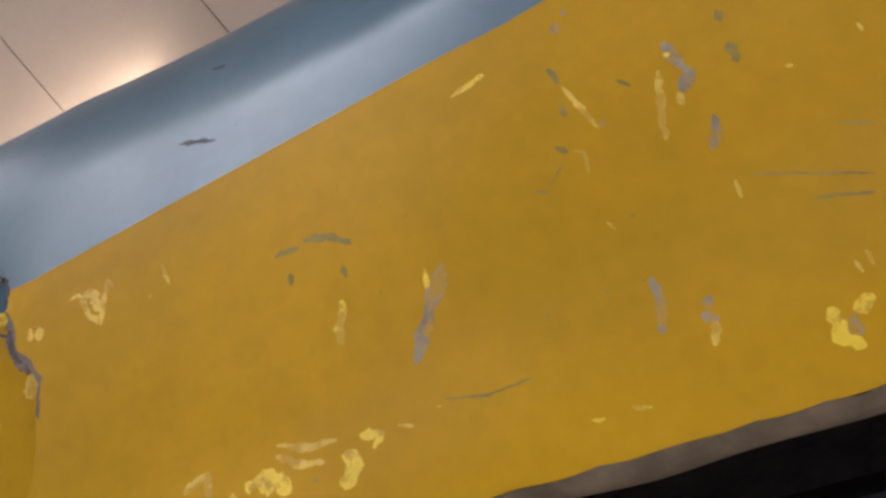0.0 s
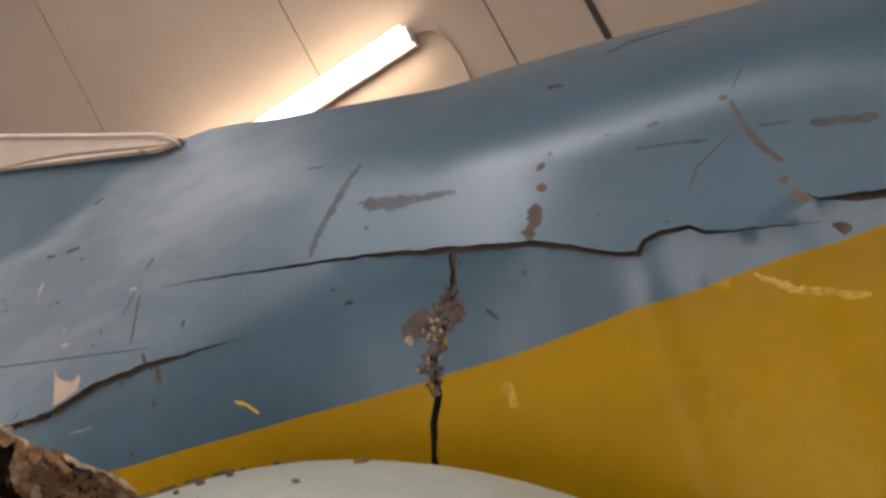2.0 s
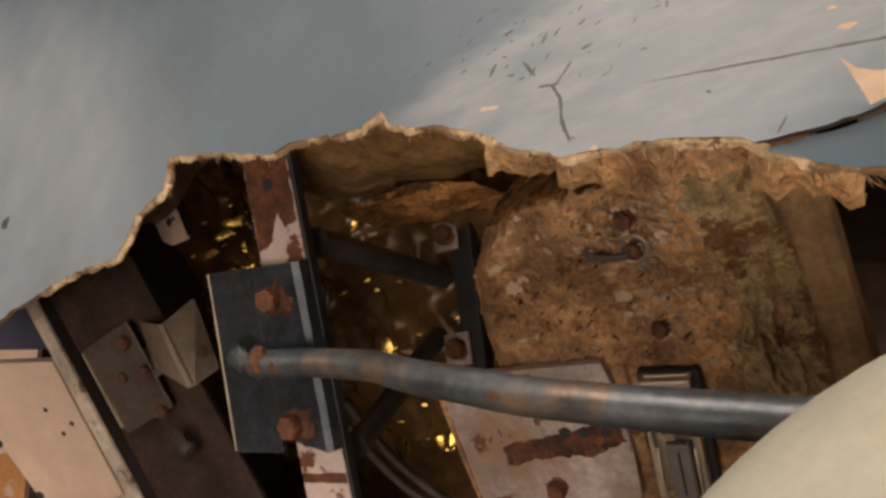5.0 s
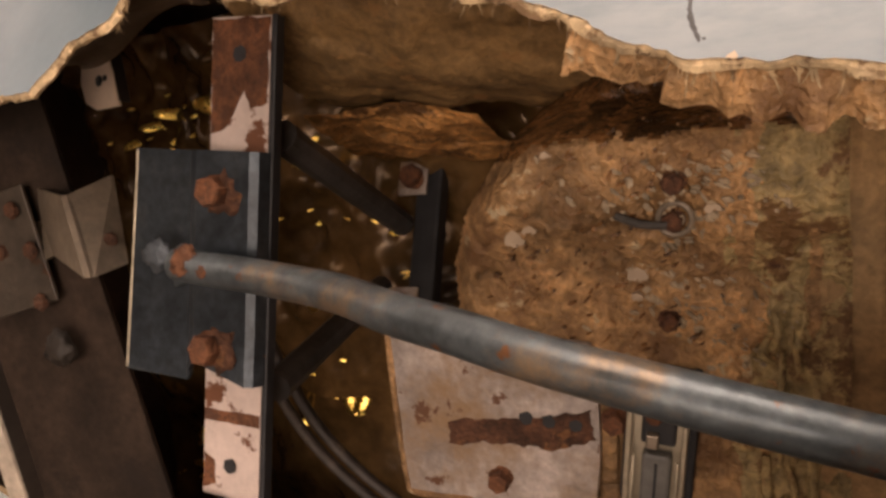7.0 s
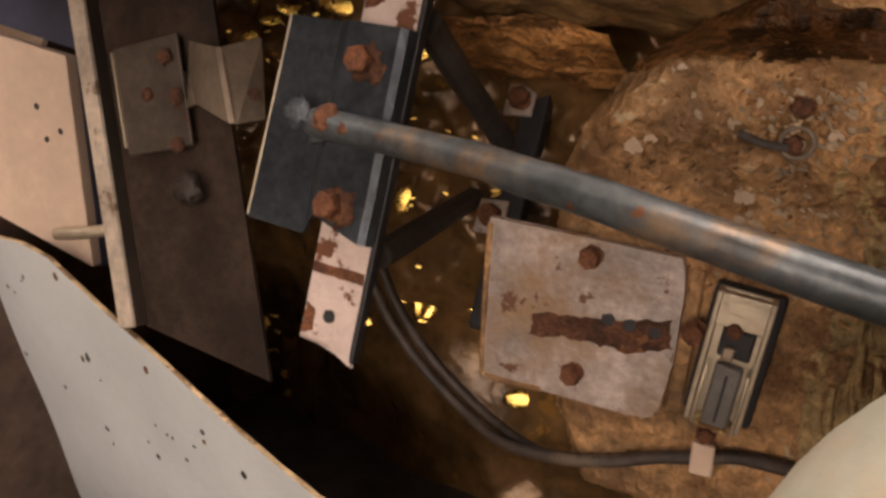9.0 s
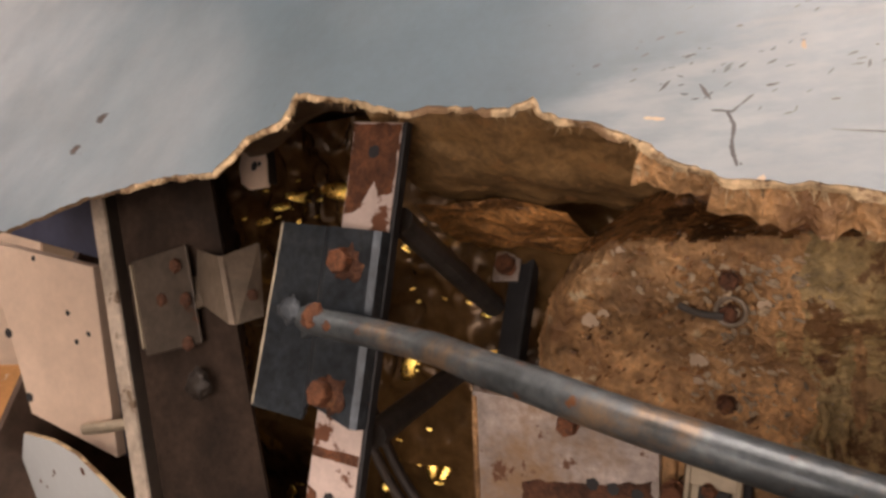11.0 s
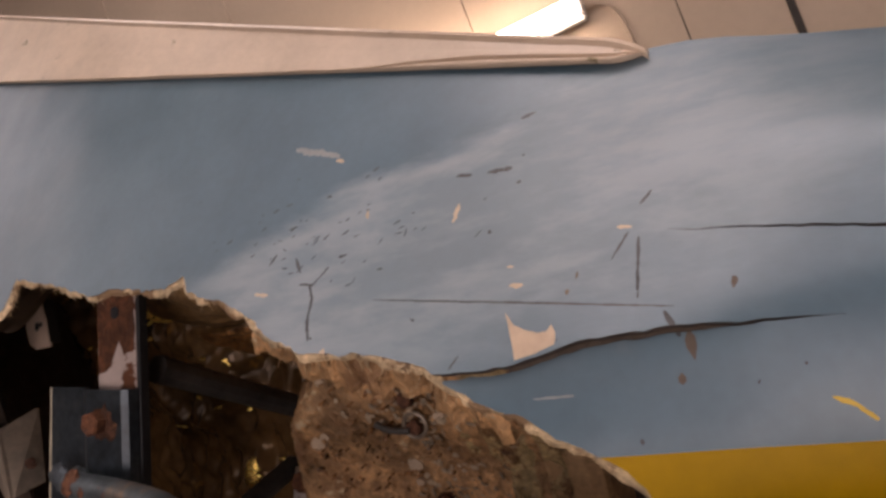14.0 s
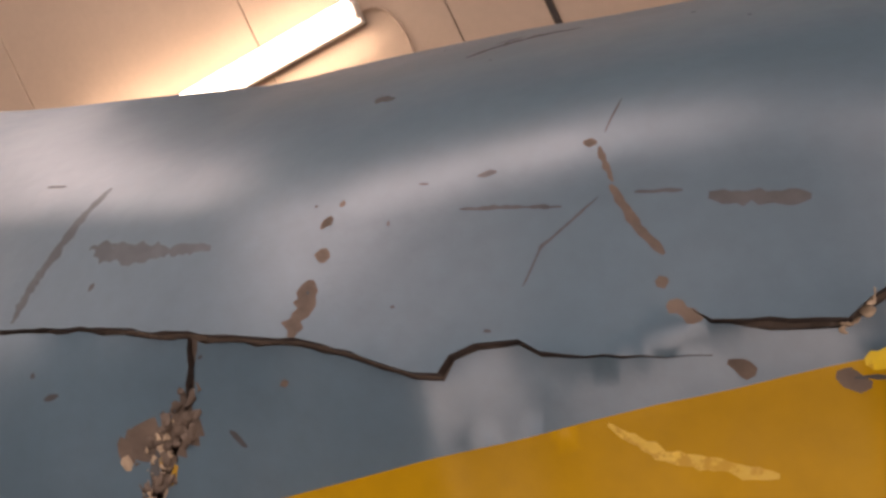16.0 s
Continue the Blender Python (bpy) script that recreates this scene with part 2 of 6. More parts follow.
# bright metal for the added glints on the film
GOLD = mat("gold_glint", (0.98, 0.58, 0.15), 0.28, metal=1.0, var=0.2, scale=60, bump=0.3)
LINING = mat("brown_resin_lining", (0.095, 0.062, 0.038), 0.42, var=0.35, scale=14, fine=120, bump=0.3, bump_dist=0.003, second=(0.07, 0.046, 0.030), second_cut=0.46, second_soft=0.2, second_scale=10)
# the orange light on the lower fold is put into this colour
AMBER_LIT = mat("orange_lit_cloth", (0.50, 0.235, 0.080), 0.45, var=0.5, scale=30, fine=160, bump=0.9, bump_dist=0.006, second=(0.13, 0.06, 0.022), second_cut=0.54, second_scale=22)
PLY = mat("pale_board", (0.62, 0.47, 0.36), 0.6, var=0.10, scale=9, fine=120, bump=0.2, spots=(0.42, 0.27, 0.15), spot_scale=14, spot_cut=0.64)
NAVY = mat("navy_edge", (0.045, 0.050, 0.085), 0.5, var=0.2, scale=20, bump=0.2)
WEB = mat("brown_web_sheet", (0.032, 0.020, 0.014), 0.65, spec=0.2, var=0.4, scale=16, fine=140, bump=0.3, second=(0.020, 0.013, 0.010), second_cut=0.52, second_scale=14)
PALE_EDGE = mat("pale_worn_edge", (0.42, 0.35, 0.28), 0.45, var=0.3, scale=22, fine=150, bump=0.3, spots=(0.15, 0.10, 0.06), spot_scale=30, spot_cut=0.60)
PALE_BLUE = mat("pale_blue_paint", (0.62, 0.67, 0.68), 0.40, var=0.06, scale=8, fine=130, bump=0.1, spots=(0.25, 0.17, 0.10), spot_scale=42, spot_cut=0.75)
DOME = mat("scuffed_cream_plastic", (0.36, 0.365, 0.295), 0.50, var=0.12, scale=9, fine=120, bump=0.2, second=(0.42, 0.365, 0.27), second_cut=0.5, second_scale=7,
           spots=(0.25, 0.24, 0.20), spot_scale=44, spot_cut=0.70)
WALL = mat("beige_sheet_wall", (0.53, 0.41, 0.30), 0.55, var=0.06, scale=1.6, fine=40, bump=0.08)
WALL_PLAIN = mat("plain_plaster", (0.26, 0.235, 0.21), 0.8, var=0.08, scale=2, fine=30, bump=0.2)
FLOOR = mat("concrete", (0.22, 0.20, 0.18), 0.8, var=0.2, scale=2.5, fine=60, bump=0.3)
WHITE = mat("white_enamel", (0.75, 0.73, 0.70), 0.4, var=0.05, scale=10, bump=0.05)
# emission of the added ceiling panels, in steps of strength
PANEL_GLOW = glow("bright_glow", (1.0, 0.96, 0.90), PANEL_E * 0.8)
PANEL_MID = glow("mid_glow", (1.0, 0.95, 0.88), PANEL_E * 0.42)
PANEL_DIM = glow("dim_glow", (1.0, 0.95, 0.88), PANEL_E * 0.125)
PANEL_SOFT = glow("faint_glow", (1.0, 0.95, 0.88), PANEL_E * 0.12)
PANEL_DULL = glow("dull_glow", (1.0, 0.95, 0.88), PANEL_E * 0.36)
TUBE_GLOW = glow("lit_tube", (1.0, 0.86, 0.66), LAMP_E)


# ---- builders ----
def mesh_of(name, verts, faces, mats, fmat=None, smooth=False):
    me = bpy.data.meshes.new(name)
    me.from_pydata([tuple(v) for v in verts], [], faces)
    for m in mats:
        me.materials.append(m)
    if fmat is not None:
        me.polygons.foreach_set("material_index", fmat)
    if smooth:
        me.polygons.foreach_set("use_smooth", [True] * len(me.polygons))
    me.update()
    return me


def part(name, bm, material, parent, label="", smooth=False):
    """One mesh object under a thing or a part."""
    if isinstance(bm, bmesh.types.BMesh):
        me = bpy.data.meshes.new(name)
        bmesh.ops.recalc_face_normals(bm, faces=bm.faces)
        bm.to_mesh(me)
        bm.free()
        me.materials.append(material)
        if smooth:
            me.polygons.foreach_set("use_smooth", [True] * len(me.polygons))
    else:
        me = bm
    ob = new(name, me)
    ob.parent = parent
    if label:
        ob["label"] = label
    return ob


def thing(name, label, category, m=VEH, group="", kind=""):
    ob = new(name)
    ob.empty_display_size = 0.05
    ob.matrix_world = m
    return tagged(ob, label, category, group, kind)


def block(sx, sy, sz, m=None, bevel=0.002, seg=2):
    """A bevelled box centred on m."""
    bm = bmesh.new()
    bmesh.ops.create_cube(bm, size=1, matrix=(m or Matrix()) @ Matrix.Diagonal((sx, sy, sz, 1)))
    if bevel:
        bmesh.ops.bevel(bm, geom=bm.edges, offset=min(bevel, 0.3 * min(sx, sy, sz)), segments=seg, affect="EDGES", profile=0.5)
    return bm


def join(a, b):
    me = bpy.data.meshes.new("tmp")
    b.to_mesh(me)
    a.from_mesh(me)
    bpy.data.meshes.remove(me)
    b.free()
    return a


def prism(outline, y0, y1, m=None, bevel=0.0):
    """An outline in x and z, carried from depth y0 to y1."""
    bm = bmesh.new()
    a = [bm.verts.new((x, y0, z)) for x, z in outline]
    b = [bm.verts.new((x, y1, z)) for x, z in outline]
    bm.faces.new(a)
    bm.faces.new(b[::-1])
    for i in range(len(a)):
        j = (i + 1) % len(a)
        bm.faces.new((a[j], a[i], b[i], b[j]))
    if bevel:
        bmesh.ops.bevel(bm, geom=bm.edges, offset=bevel, segments=2, affect="EDGES", profile=0.5)
    if m:
        bm.transform(m)
    return bm


def rod(points, radius, sides=16, wobble=0.0):
    """A round bar along a smoothed line, with closed ends."""
    pts = [Vector(p) for p in points]
    fine = []
    for i in range(len(pts) - 1):
        p0, p1, p2, p3 = pts[max(0, i - 1)], pts[i], pts[i + 1], pts[min(len(pts) - 1, i + 2)]
        for k in range(8):
            t = k / 8
            fine.append(0.5 * (2 * p1 + (p2 - p0) * t + (2 * p0 - 5 * p1 + 4 * p2 - p3) * t * t + (3 * p1 - p0 - 3 * p2 + p3) * t ** 3))
    fine.append(pts[-1])
    bm = bmesh.new()
    rings = []
    up = Vector((0, 0.31, 0.95))
    for i, p in enumerate(fine):
        d = (fine[min(i + 1, len(fine) - 1)] - fine[max(0, i - 1)]).normalized()
        s = d.cross(up)
        s = s.normalized() if s.length > 1e-4 else Vector((1, 0, 0))
        u = s.cross(d)
        r = radius * (1 + wobble * noise.noise(p * 40))
        rings.append([bm.verts.new(p + r * (math.cos(a) * s + math.sin(a) * u)) for a in (2 * math.pi * k / sides for k in range(sides))])
    for a, b in zip(rings, rings[1:]):
        for k in range(sides):
            bm.faces.new((a[k], a[(k + 1) % sides], b[(k + 1) % sides], b[k]))
    bm.faces.new(rings[0][::-1])
    bm.faces.new(rings[-1])
    return bm


def ring(major, minor, m, a=28, b=8):
    bm = bmesh.new()
    rows = []
    for i in range(a):
        t = 2 * math.pi * i / a
        rows.append([bm.verts.new(m @ Vector(((major + minor * math.cos(s)) * math.cos(t), minor * math.sin(s), (major + minor * math.cos(s)) * math.sin(t))))
                     for s in (2 * math.pi * j / b for j in range(b))])
    for i in range(a):
        for j in range(b):
            bm.faces.new((rows[i][j], rows[(i + 1) % a][j], rows[(i + 1) % a][(j + 1) % b], rows[i][(j + 1) % b]))
    return bm


def hexbolt(m, r=0.0125, h=0.010, seed=0):
    """A corroded hexagon head on its washer; local -y is outwards."""
    rnd = random.Random(seed)
    bm = bmesh.new()

    def disc(n, rad, y0, y1, jig, turn=0.0):
        a = [(rad * (1 + rnd.uniform(-jig, jig)), 2 * math.pi * k / n + turn) for k in range(n)]
        lo = [bm.verts.new(m @ Vector((q * math.cos(t), y0, q * math.sin(t)))) for q, t in a]
        mid = [bm.verts.new(m @ Vector((q * math.cos(t), y1 * 0.82 + y0 * 0.18, q * math.sin(t)))) for q, t in a]
        top = [bm.verts.new(m @ Vector((0.86 * q * math.cos(t), y1 + rnd.uniform(-0.0006, 0.0006), 0.86 * q * math.sin(t)))) for q, t in a]
        for u, v in ((lo, mid), (mid, top)):
            for k in range(n):
                bm.faces.new((u[k], u[(k + 1) % n], v[(k + 1) % n], v[k]))
        bm.faces.new(top)
    disc(18, r * 1.22, 0, -0.0015, 0.12)
    disc(6, r * 1.1, -0.0025, -0.0025 - h, 0.05, 0.3)
    return bm


def lump_mesh(m, r, depth, seed):
    """A lumpy bead of weld or filler."""
    bm = bmesh.new()
    bmesh.ops.create_icosphere(bm, subdivisions=3, radius=1)
    for v in bm.verts:
        v.co *= 1 + 0.45 * noise.fractal(v.co * 2.2 + Vector((seed, 0, 0)), 1.0, 2.0, 3)
    bm.transform(m @ Matrix.Diagonal((r, depth, r, 1)))
    return bm


def interp(table, x):
    xs, ys = zip(*table)
    return float(np.interp(x, xs, ys))


def smooth(t):
    t = min(1.0, max(0.0, t))
    return t * t * (3 - 2 * t)


def inside(poly, pts):
    """Which of the points lie inside the outline."""
    px, pz = np.array(poly).T
    qx, qz = np.roll(px, -1), np.roll(pz, -1)
    x, z = pts[:, :1], pts[:, 1:]
    cross = ((pz > z) != (qz > z)) & (x < (qx - px) * (z - pz) / np.where(qz == pz, 1e-9, qz - pz) + px)
    return cross.sum(1) % 2 == 1


def ragged(poly, step, amount, seed, closed=True):
    """A line made finer, with uneven torn edges."""
    out = []
    n = len(poly)
    for i in range(n if closed else n - 1):
        a, b = Vector(poly[i]), Vector(poly[(i + 1) % n])
        k = max(1, int((b - a).length / step))
        d = (b - a).normalized()
        side = Vector((-d.y, d.x))
        for j in range(k):
            p = a.lerp(b, j / k)
            w = noise.noise(Vector((p.x * 110, p.y * 110, seed))) * 0.7 + noise.noise(Vector((p.x * 330, p.y * 330, seed + 5))) * 0.5
            p = p + side * amount * w
            out.append((p.x, p.y))
    if not closed:
        out.append(tuple(poly[-1]))
    return out


def sheet(outer, holes, ysurf, cell, thick, kinds, lines=(), regions=(), rim_from=-9.0):
    """A shell over an outline in x and z, with openings cut through it. kinds(x, z) gives the front's material number; 0 is the back,
    1 the outer broken edge, the last the edges of the openings; regions: outlines of worn marks with the material number of each."""
    from mathutils.geometry import delaunay_2d_cdt
    pts, edges = [], []

    def add(poly, closed=True):
        s = len(pts)
        pts.extend(poly)
        n = len(poly)
        edges.extend((s + i, s + (i + 1) % n) for i in range(n if closed else n - 1))
    add(outer)
    for h in holes:
        add(h)
    for ln in lines:
        add(ln, False)
    for reg, _ in regions:
        add(reg)
    xs, zs = zip(*outer)
    gx, gz = np.meshgrid(np.arange(min(xs), max(xs), cell), np.arange(min(zs), max(zs), cell))
    gx = gx + (np.arange(gx.shape[0]) % 2)[:, None] * cell / 2
    g = np.stack([gx.ravel(), gz.ravel()], 1)
    keep = inside(outer, g)
    for h in holes:
        keep &= ~inside(h, g)
    pts.extend(map(tuple, g[keep]))
    v, _, fs, *_ = delaunay_2d_cdt([Vector(p) for p in pts], edges, [], 0, 1e-5)
    v2 = np.array([tuple(p) for p in v])
    c = np.array([v2[list(q)].mean(0) for q in fs])
    ok = inside(outer, c)
    for h in holes:
        ok &= ~inside(h, c)
    faces = [tuple(q) for q, o in zip(fs, ok) if o]
    c = c[ok]
    kind = np.array([kinds(x, z) for x, z in c])
    for reg, k in regions:
        r = np.array(reg)
        near = np.where(((c >= r.min(0)) & (c <= r.max(0))).all(1))[0]
        if len(near):
            kind[near[inside(reg, c[near])]] = k
    n = len(v2)
    front = [(x, ysurf(x, z), z) for x, z in v2]
    verts = front + [(x, y + thick, z) for x, y, z in front]
    allf, fm, sm = [], [], []
    count = set()
    for q, k in zip(faces, kind):
        a, b, cc = (v2[i] for i in q)
        if (b[0] - a[0]) * (cc[1] - a[1]) - (b[1] - a[1]) * (cc[0] - a[0]) < 0:
            q = q[::-1]
        allf += [q, tuple(i + n for i in q[::-1])]
        fm += [int(k), 0]
        count.update(zip(q, q[1:] + q[:1]))
    rim = np.array(outer)
    for i, j in sorted(count):
        if (j, i) not in count:
            s = len(verts)
            verts += [verts[j], verts[i], verts[i + n], verts[j + n]]
            allf.append((s, s + 1, s + 2, s + 3))
            fm.append((1 if v2[i][0] > rim_from else 0) if ((rim - v2[i]) ** 2).sum(1).min() < 1e-9 else EDGE_DARK)
    return verts, allf, fm


EDGE_DARK = 4


# ---- the room ----
def room_box(name, x0, x1, y0, y1, z0, z1, material, label):
    bm = block(x1 - x0, y1 - y0, z1 - z0, pose((x0 + x1) / 2, (y0 + y1) / 2, (z0 + z1) / 2), bevel=0)
    ob = part(name, bm, material, None)
    return tagged(ob, label, name.split("_")[0], kind="structure")


room_box("floor", -6.2, 3.2, -3.2, 2.7, -0.1, 0.0, FLOOR, "bare grey concrete workshop floor")
room_box("ceiling", -6.2, 3.2, -3.2, 2.7, 3.3, 3.4, WALL_PLAIN, "plain dull plaster ceiling")
room_box("wall_west", -6.2, -6.0, -3.0, 2.5, 0.0, 3.3, WALL_PLAIN, "plain dull plaster side wall")
room_box("wall_east", 3.0, 3.2, -3.0, 2.5, 0.0, 3.3, WALL_PLAIN, "plain dull plaster side wall")
# unseen wall, its opening made for the added fill light
room_box("wall_south_left", -6.2, -1.6, -3.2, -3.0, 0.0, 3.3, WALL_PLAIN, "plain plaster wall beside the opening for the fill light")
room_box("wall_south_right", 1.2, 3.2, -3.2, -3.0, 0.0, 3.3, WALL_PLAIN, "plain plaster wall beside the opening for the fill light")
room_box("wall_south_head", -1.6, 1.2, -3.2, -3.0, 2.15, 3.3, WALL_PLAIN, "plain plaster wall above the opening for the fill light")
wall_n = room_box("wall_north", -6.2, 3.2, 2.51, 2.7, 0.0, 3.3, DULL, "wall lined with beige sheets with dark joints")
JOINTS = [-6.0, -5.1, -4.45, -3.78, -3.1, -2.45, -1.46, -0.79, -0.495, 0.55, 1.25, 2.0, 3.0]
SLANT = Matrix(((1, 0, -0.15, 0.15 * 1.75), (0, 1, 0, 0), (0, 0, 1, 0), (0, 0, 0, 1)))
for a, b in zip(JOINTS, JOINTS[1:]):
    gap = 0.011 if b == -0.495 else 0.004
    sh = part("panel", block(b - a - gap, 0.012, 3.3, SLANT @ pose((a + b - gap) / 2, 2.502, 1.65), bevel=0.002), WALL, wall_n)
bead = part("trim", block(0.022, 0.010, 3.3, SLANT @ pose(-0.495, 2.491, 1.65), bevel=0.003), DULL, wall_n, "dark joint strip")


def tube_lamp(x0, x1, y, z):
    tilt = pose(x1, 0, z, 0, -7, 0) @ pose(-x1, 0, -z)
    lamp = thing("tube_lamp", "lit white tube lamp on a batten on the beige wall", "lamp", tilt)
    part("batten", block(x1 - x0 + 0.01, 0.035, 0.080, pose((x0 + x1) / 2, y + 0.075, z), bevel=0.006), WHITE, lamp)
    for x in (x0, x1):
        part("end_cap", block(0.022, 0.055, 0.046, pose(x, y + 0.035, z), bevel=0.008, seg=3), WHITE, lamp)
    part("tube", rod([(x0 + 0.012, y, z), ((x0 + x1) / 2, y, z), (x1 - 0.004, y, z)], 0.031, 16), TUBE_GLOW, lamp, "glowing white tube", smooth=True)
    return lamp


tube_lamp(-2.30, -1.078, 2.39, 1.836)
cable = thing("lamp_cable", "thin pale cable hanging in a bow from the tube lamp's end", "cable", Matrix())
part("cable", rod([(-1.08, 2.47, 1.835), (-1.04, 2.482, 1.84), (-0.995, 2.484, 1.815), (-0.958, 2.486, 1.74), (-0.945, 2.488, 1.62), (-0.94, 2.488, 1.2), (-0.94, 2.488, 0.4), (-0.94, 2.488, 0.0)], 0.006, 8),
     TRIM, cable, smooth=True)



def glow_panel(name, x0, x1, y0, y1, skew, glass):
    """An unseen glowing panel added in the ceiling, whose soft image lies on the panel's paint."""
    m = pose((x0 + x1) / 2, (y0 + y1) / 2, 3.3)
    sk = thing(name, "unseen white glowing panel added in the plaster ceiling", "roof light", m, kind="structure")
    w, d = x1 - x0, y1 - y0
    lean = Matrix(((1, skew, 0, 0), (0, 1, 0, 0), (0, 0, 1, 0), (0, 0, 0, 1)))
    for sx, sy, x, y in ((w + 0.1, 0.05, 0, d / 2 + 0.02), (w + 0.1, 0.05, 0, -d / 2 - 0.02), (0.05, d, w / 2 + 0.02, 0), (0.05, d, -w / 2 - 0.02, 0)):
        part("glow_frame", block(sx, sy, 0.05, lean @ pose(x, y, -0.025), 0), WHITE, sk)
    for k in range(3):
        part("glow_face", block(w / 3 - 0.02, d, 0.01, lean @ pose(-w / 3 + k * w / 3, 0, -0.012), 0), glass, sk, "glowing face of the added panel")


# placed and dimmed to set the brightness of the vehicle's paint
glow_panel("glow_panel_1", -1.34, -0.28, -0.92, 0.58, 0.70, PANEL_GLOW)
glow_panel("glow_panel_4", -2.9, -1.55, 0.66, 1.75, 0.0, PANEL_MID)
glow_panel("glow_panel_3", 0.50, 2.0, -1.45, 0.30, 0.0, PANEL_DULL)
glow_panel("glow_panel_5", -3.55, -2.05, -1.65, -0.15, 0.0, PANEL_SOFT)
glow_panel("glow_panel_2", -5.95, -3.7, -2.2, 1.4, 0.0, PANEL_DIM)

# ---- the damaged front panel ----
TOP = [(-2.0, 1.64), (-0.64, 1.158), (-0.60, 1.157), (-0.56, 1.150), (-0.52, 1.147), (-0.46, 1.153), (-0.40, 1.157), (-0.34, 1.146), (-0.28, 1.122), (-0.22, 1.101), (-0.15, 1.084), (-0.05, 1.064), (0.40, 1.010)]
ROLL_FOOT = [(-0.64, 1.073), (-0.514, 1.061), (-0.404, 1.033), (-0.316, 1.023), (-0.25, 1.009), (-0.178, 0.995), (-0.09, 0.982), (0.40, 0.925)]
ROLL_DEPTH = [(-0.80, 0.0), (-0.64, 0.012), (-0.58, 0.020), (-0.52, 0.036), (-0.46, 0.069), (-0.40, 0.084), (-0.34, 0.081), (-0.28, 0.068), (-0.22, 0.059), (-0.15, 0.052), (0.40, 0.050)]
STRIPE = [(-1.6, 0.945), (-0.655, 0.959), (-0.60, 0.9593), (-0.50, 0.9590), (-0.46, 0.9604), (-0.435, 0.9603), (-0.409, 0.9616), (-0.378, 0.9628), (-0.352, 0.9643), (-0.323, 0.9655), (-0.300, 0.9662), (-0.279, 0.9664), (-0.2606, 0.9660), (-0.2568, 0.9660), (-0.2566, 0.9685), (-0.244, 0.9664), (-0.2256, 0.9662), (-0.2078, 0.9657), (-0.177, 0.9653), (-0.151, 0.9638), (-0.1271, 0.9614), (-0.105, 0.9595), (-0.0784, 0.9572), (-0.0554, 0.9552), (-0.0339, 0.9521), (0.40, 0.925)]
CRACK_X = [(0.60, -0.280), (0.830, -0.276), (0.869, -0.268), (0.880, -0.264), (0.889, -0.2585), (0.900, -0.2545), (0.911, -0.2525), (0.9236, -0.2495), (0.9295, -0.2500), (0.9335, -0.2550), (0.940, -0.2590), (0.948, -0.2600), (0.958, -0.2590), (0.968, -0.2565), (1.2, -0.2560)]


def panel_y(x, z):
    """Depth of the panel's face: nearly flat, swept back towards its top, pushed in below the cracks."""
    y = 0.229 + (0.017 - 0.004 * smooth((x + 0.78) / 0.2)) * smooth((z - 0.94) / 0.20) - 0.006 * smooth((0.87 - z) / 0.06)
    y += 0.022 * smooth((-1.02 - x) / 0.35)
    y += 0.011 * smooth((x + 0.44) / 0.14) * (1 - 0.6 * smooth((z - 0.99) / 0.08)) + 0.008 * smooth((x + 0.26) / 0.12)
    top = interp(TOP, x)
    foot = interp(ROLL_FOOT, x)
    y += interp(ROLL_DEPTH, x) * (max(0.0, z - foot) / (top - foot)) ** 1.55
    gap = interp(CRACK_X, z) - x
    left = smooth((gap + 0.0006) / 0.0014) * smooth((x + 0.80) / 0.16)
    under = interp(BREAK, x) - z
    if under > -0.001 and left > 0:
        d = max(0.0, under)
        crisp = smooth((x + 0.53) / 0.08)
        slope = min(0.50, 0.022 / max(0.02, interp(BREAK, x) - 0.957))
        d1 = min(d, max(0.0, interp(BREAK, x) - 0.955))
        deep = slope * d1 * d1 / (d1 + 0.003 + 0.012 * (1 - crisp)) + 0.22 * (d - d1)
        deep += 0.003 * crisp * smooth((under + 0.0006) / 0.0014) + 0.006 * math.exp(-max(0.0, gap) / 0.03) * smooth(d / 0.04)
        y += left * deep
    if -0.73 < x < -0.55:
        c2 = interp(CRACK2, x)
        y += 0.004 * smooth((c2 - z + 0.0006) / 0.0014) * smooth((z - 0.95) / 0.04) * smooth((-0.56 - x) / 0.08)
    y += 0.0018 * noise.noise(Vector((x * 9, z * 9, 2))) + 0.0004 * noise.noise(Vector((x * 30, z * 30, 7)))
    return y


CRACK1 = [(-0.616, 1.0460), (-0.5725, 1.0373), (-0.534, 1.0285), (-0.483, 1.0175), (-0.4446, 1.0065), (-0.423, 1.0002), (-0.4067, 0.9955), (-0.3918, 0.9885), (-0.3790, 0.9815), (-0.3725, 0.9803), (-0.3690, 0.9845), (-0.3625, 0.9860), (-0.3523, 0.9846), (-0.3475, 0.9810), (-0.3370, 0.9778), (-0.3250, 0.9753), (-0.3100, 0.9735)]
CRACK2 = [(-0.728, 0.996), (-0.705, 0.995), (-0.688, 0.9955), (-0.673, 0.998), (-0.655, 1.002), (-0.620, 1.003), (-0.590, 1.0015), (-0.560, 1.000)]
FORK = [(-0.4445, 1.0075), (-0.4500, 0.9895), (-0.458, 0.979), (-0.4675, 0.967), (-0.4695, 0.954), (-0.4745, 0.9425), (-0.4775, 0.930), (-0.482, 0.88)]
CRACK_K = [(-0.312, 0.9835), (-0.3085, 0.9800), (-0.2930, 0.9757), (-0.2822, 0.9736), (-0.2770, 0.9766), (-0.2721, 0.9786), (-0.2654, 0.9787), (-0.2588, 0.9774), (-0.2562, 0.9745), (-0.2568, 0.9640)]
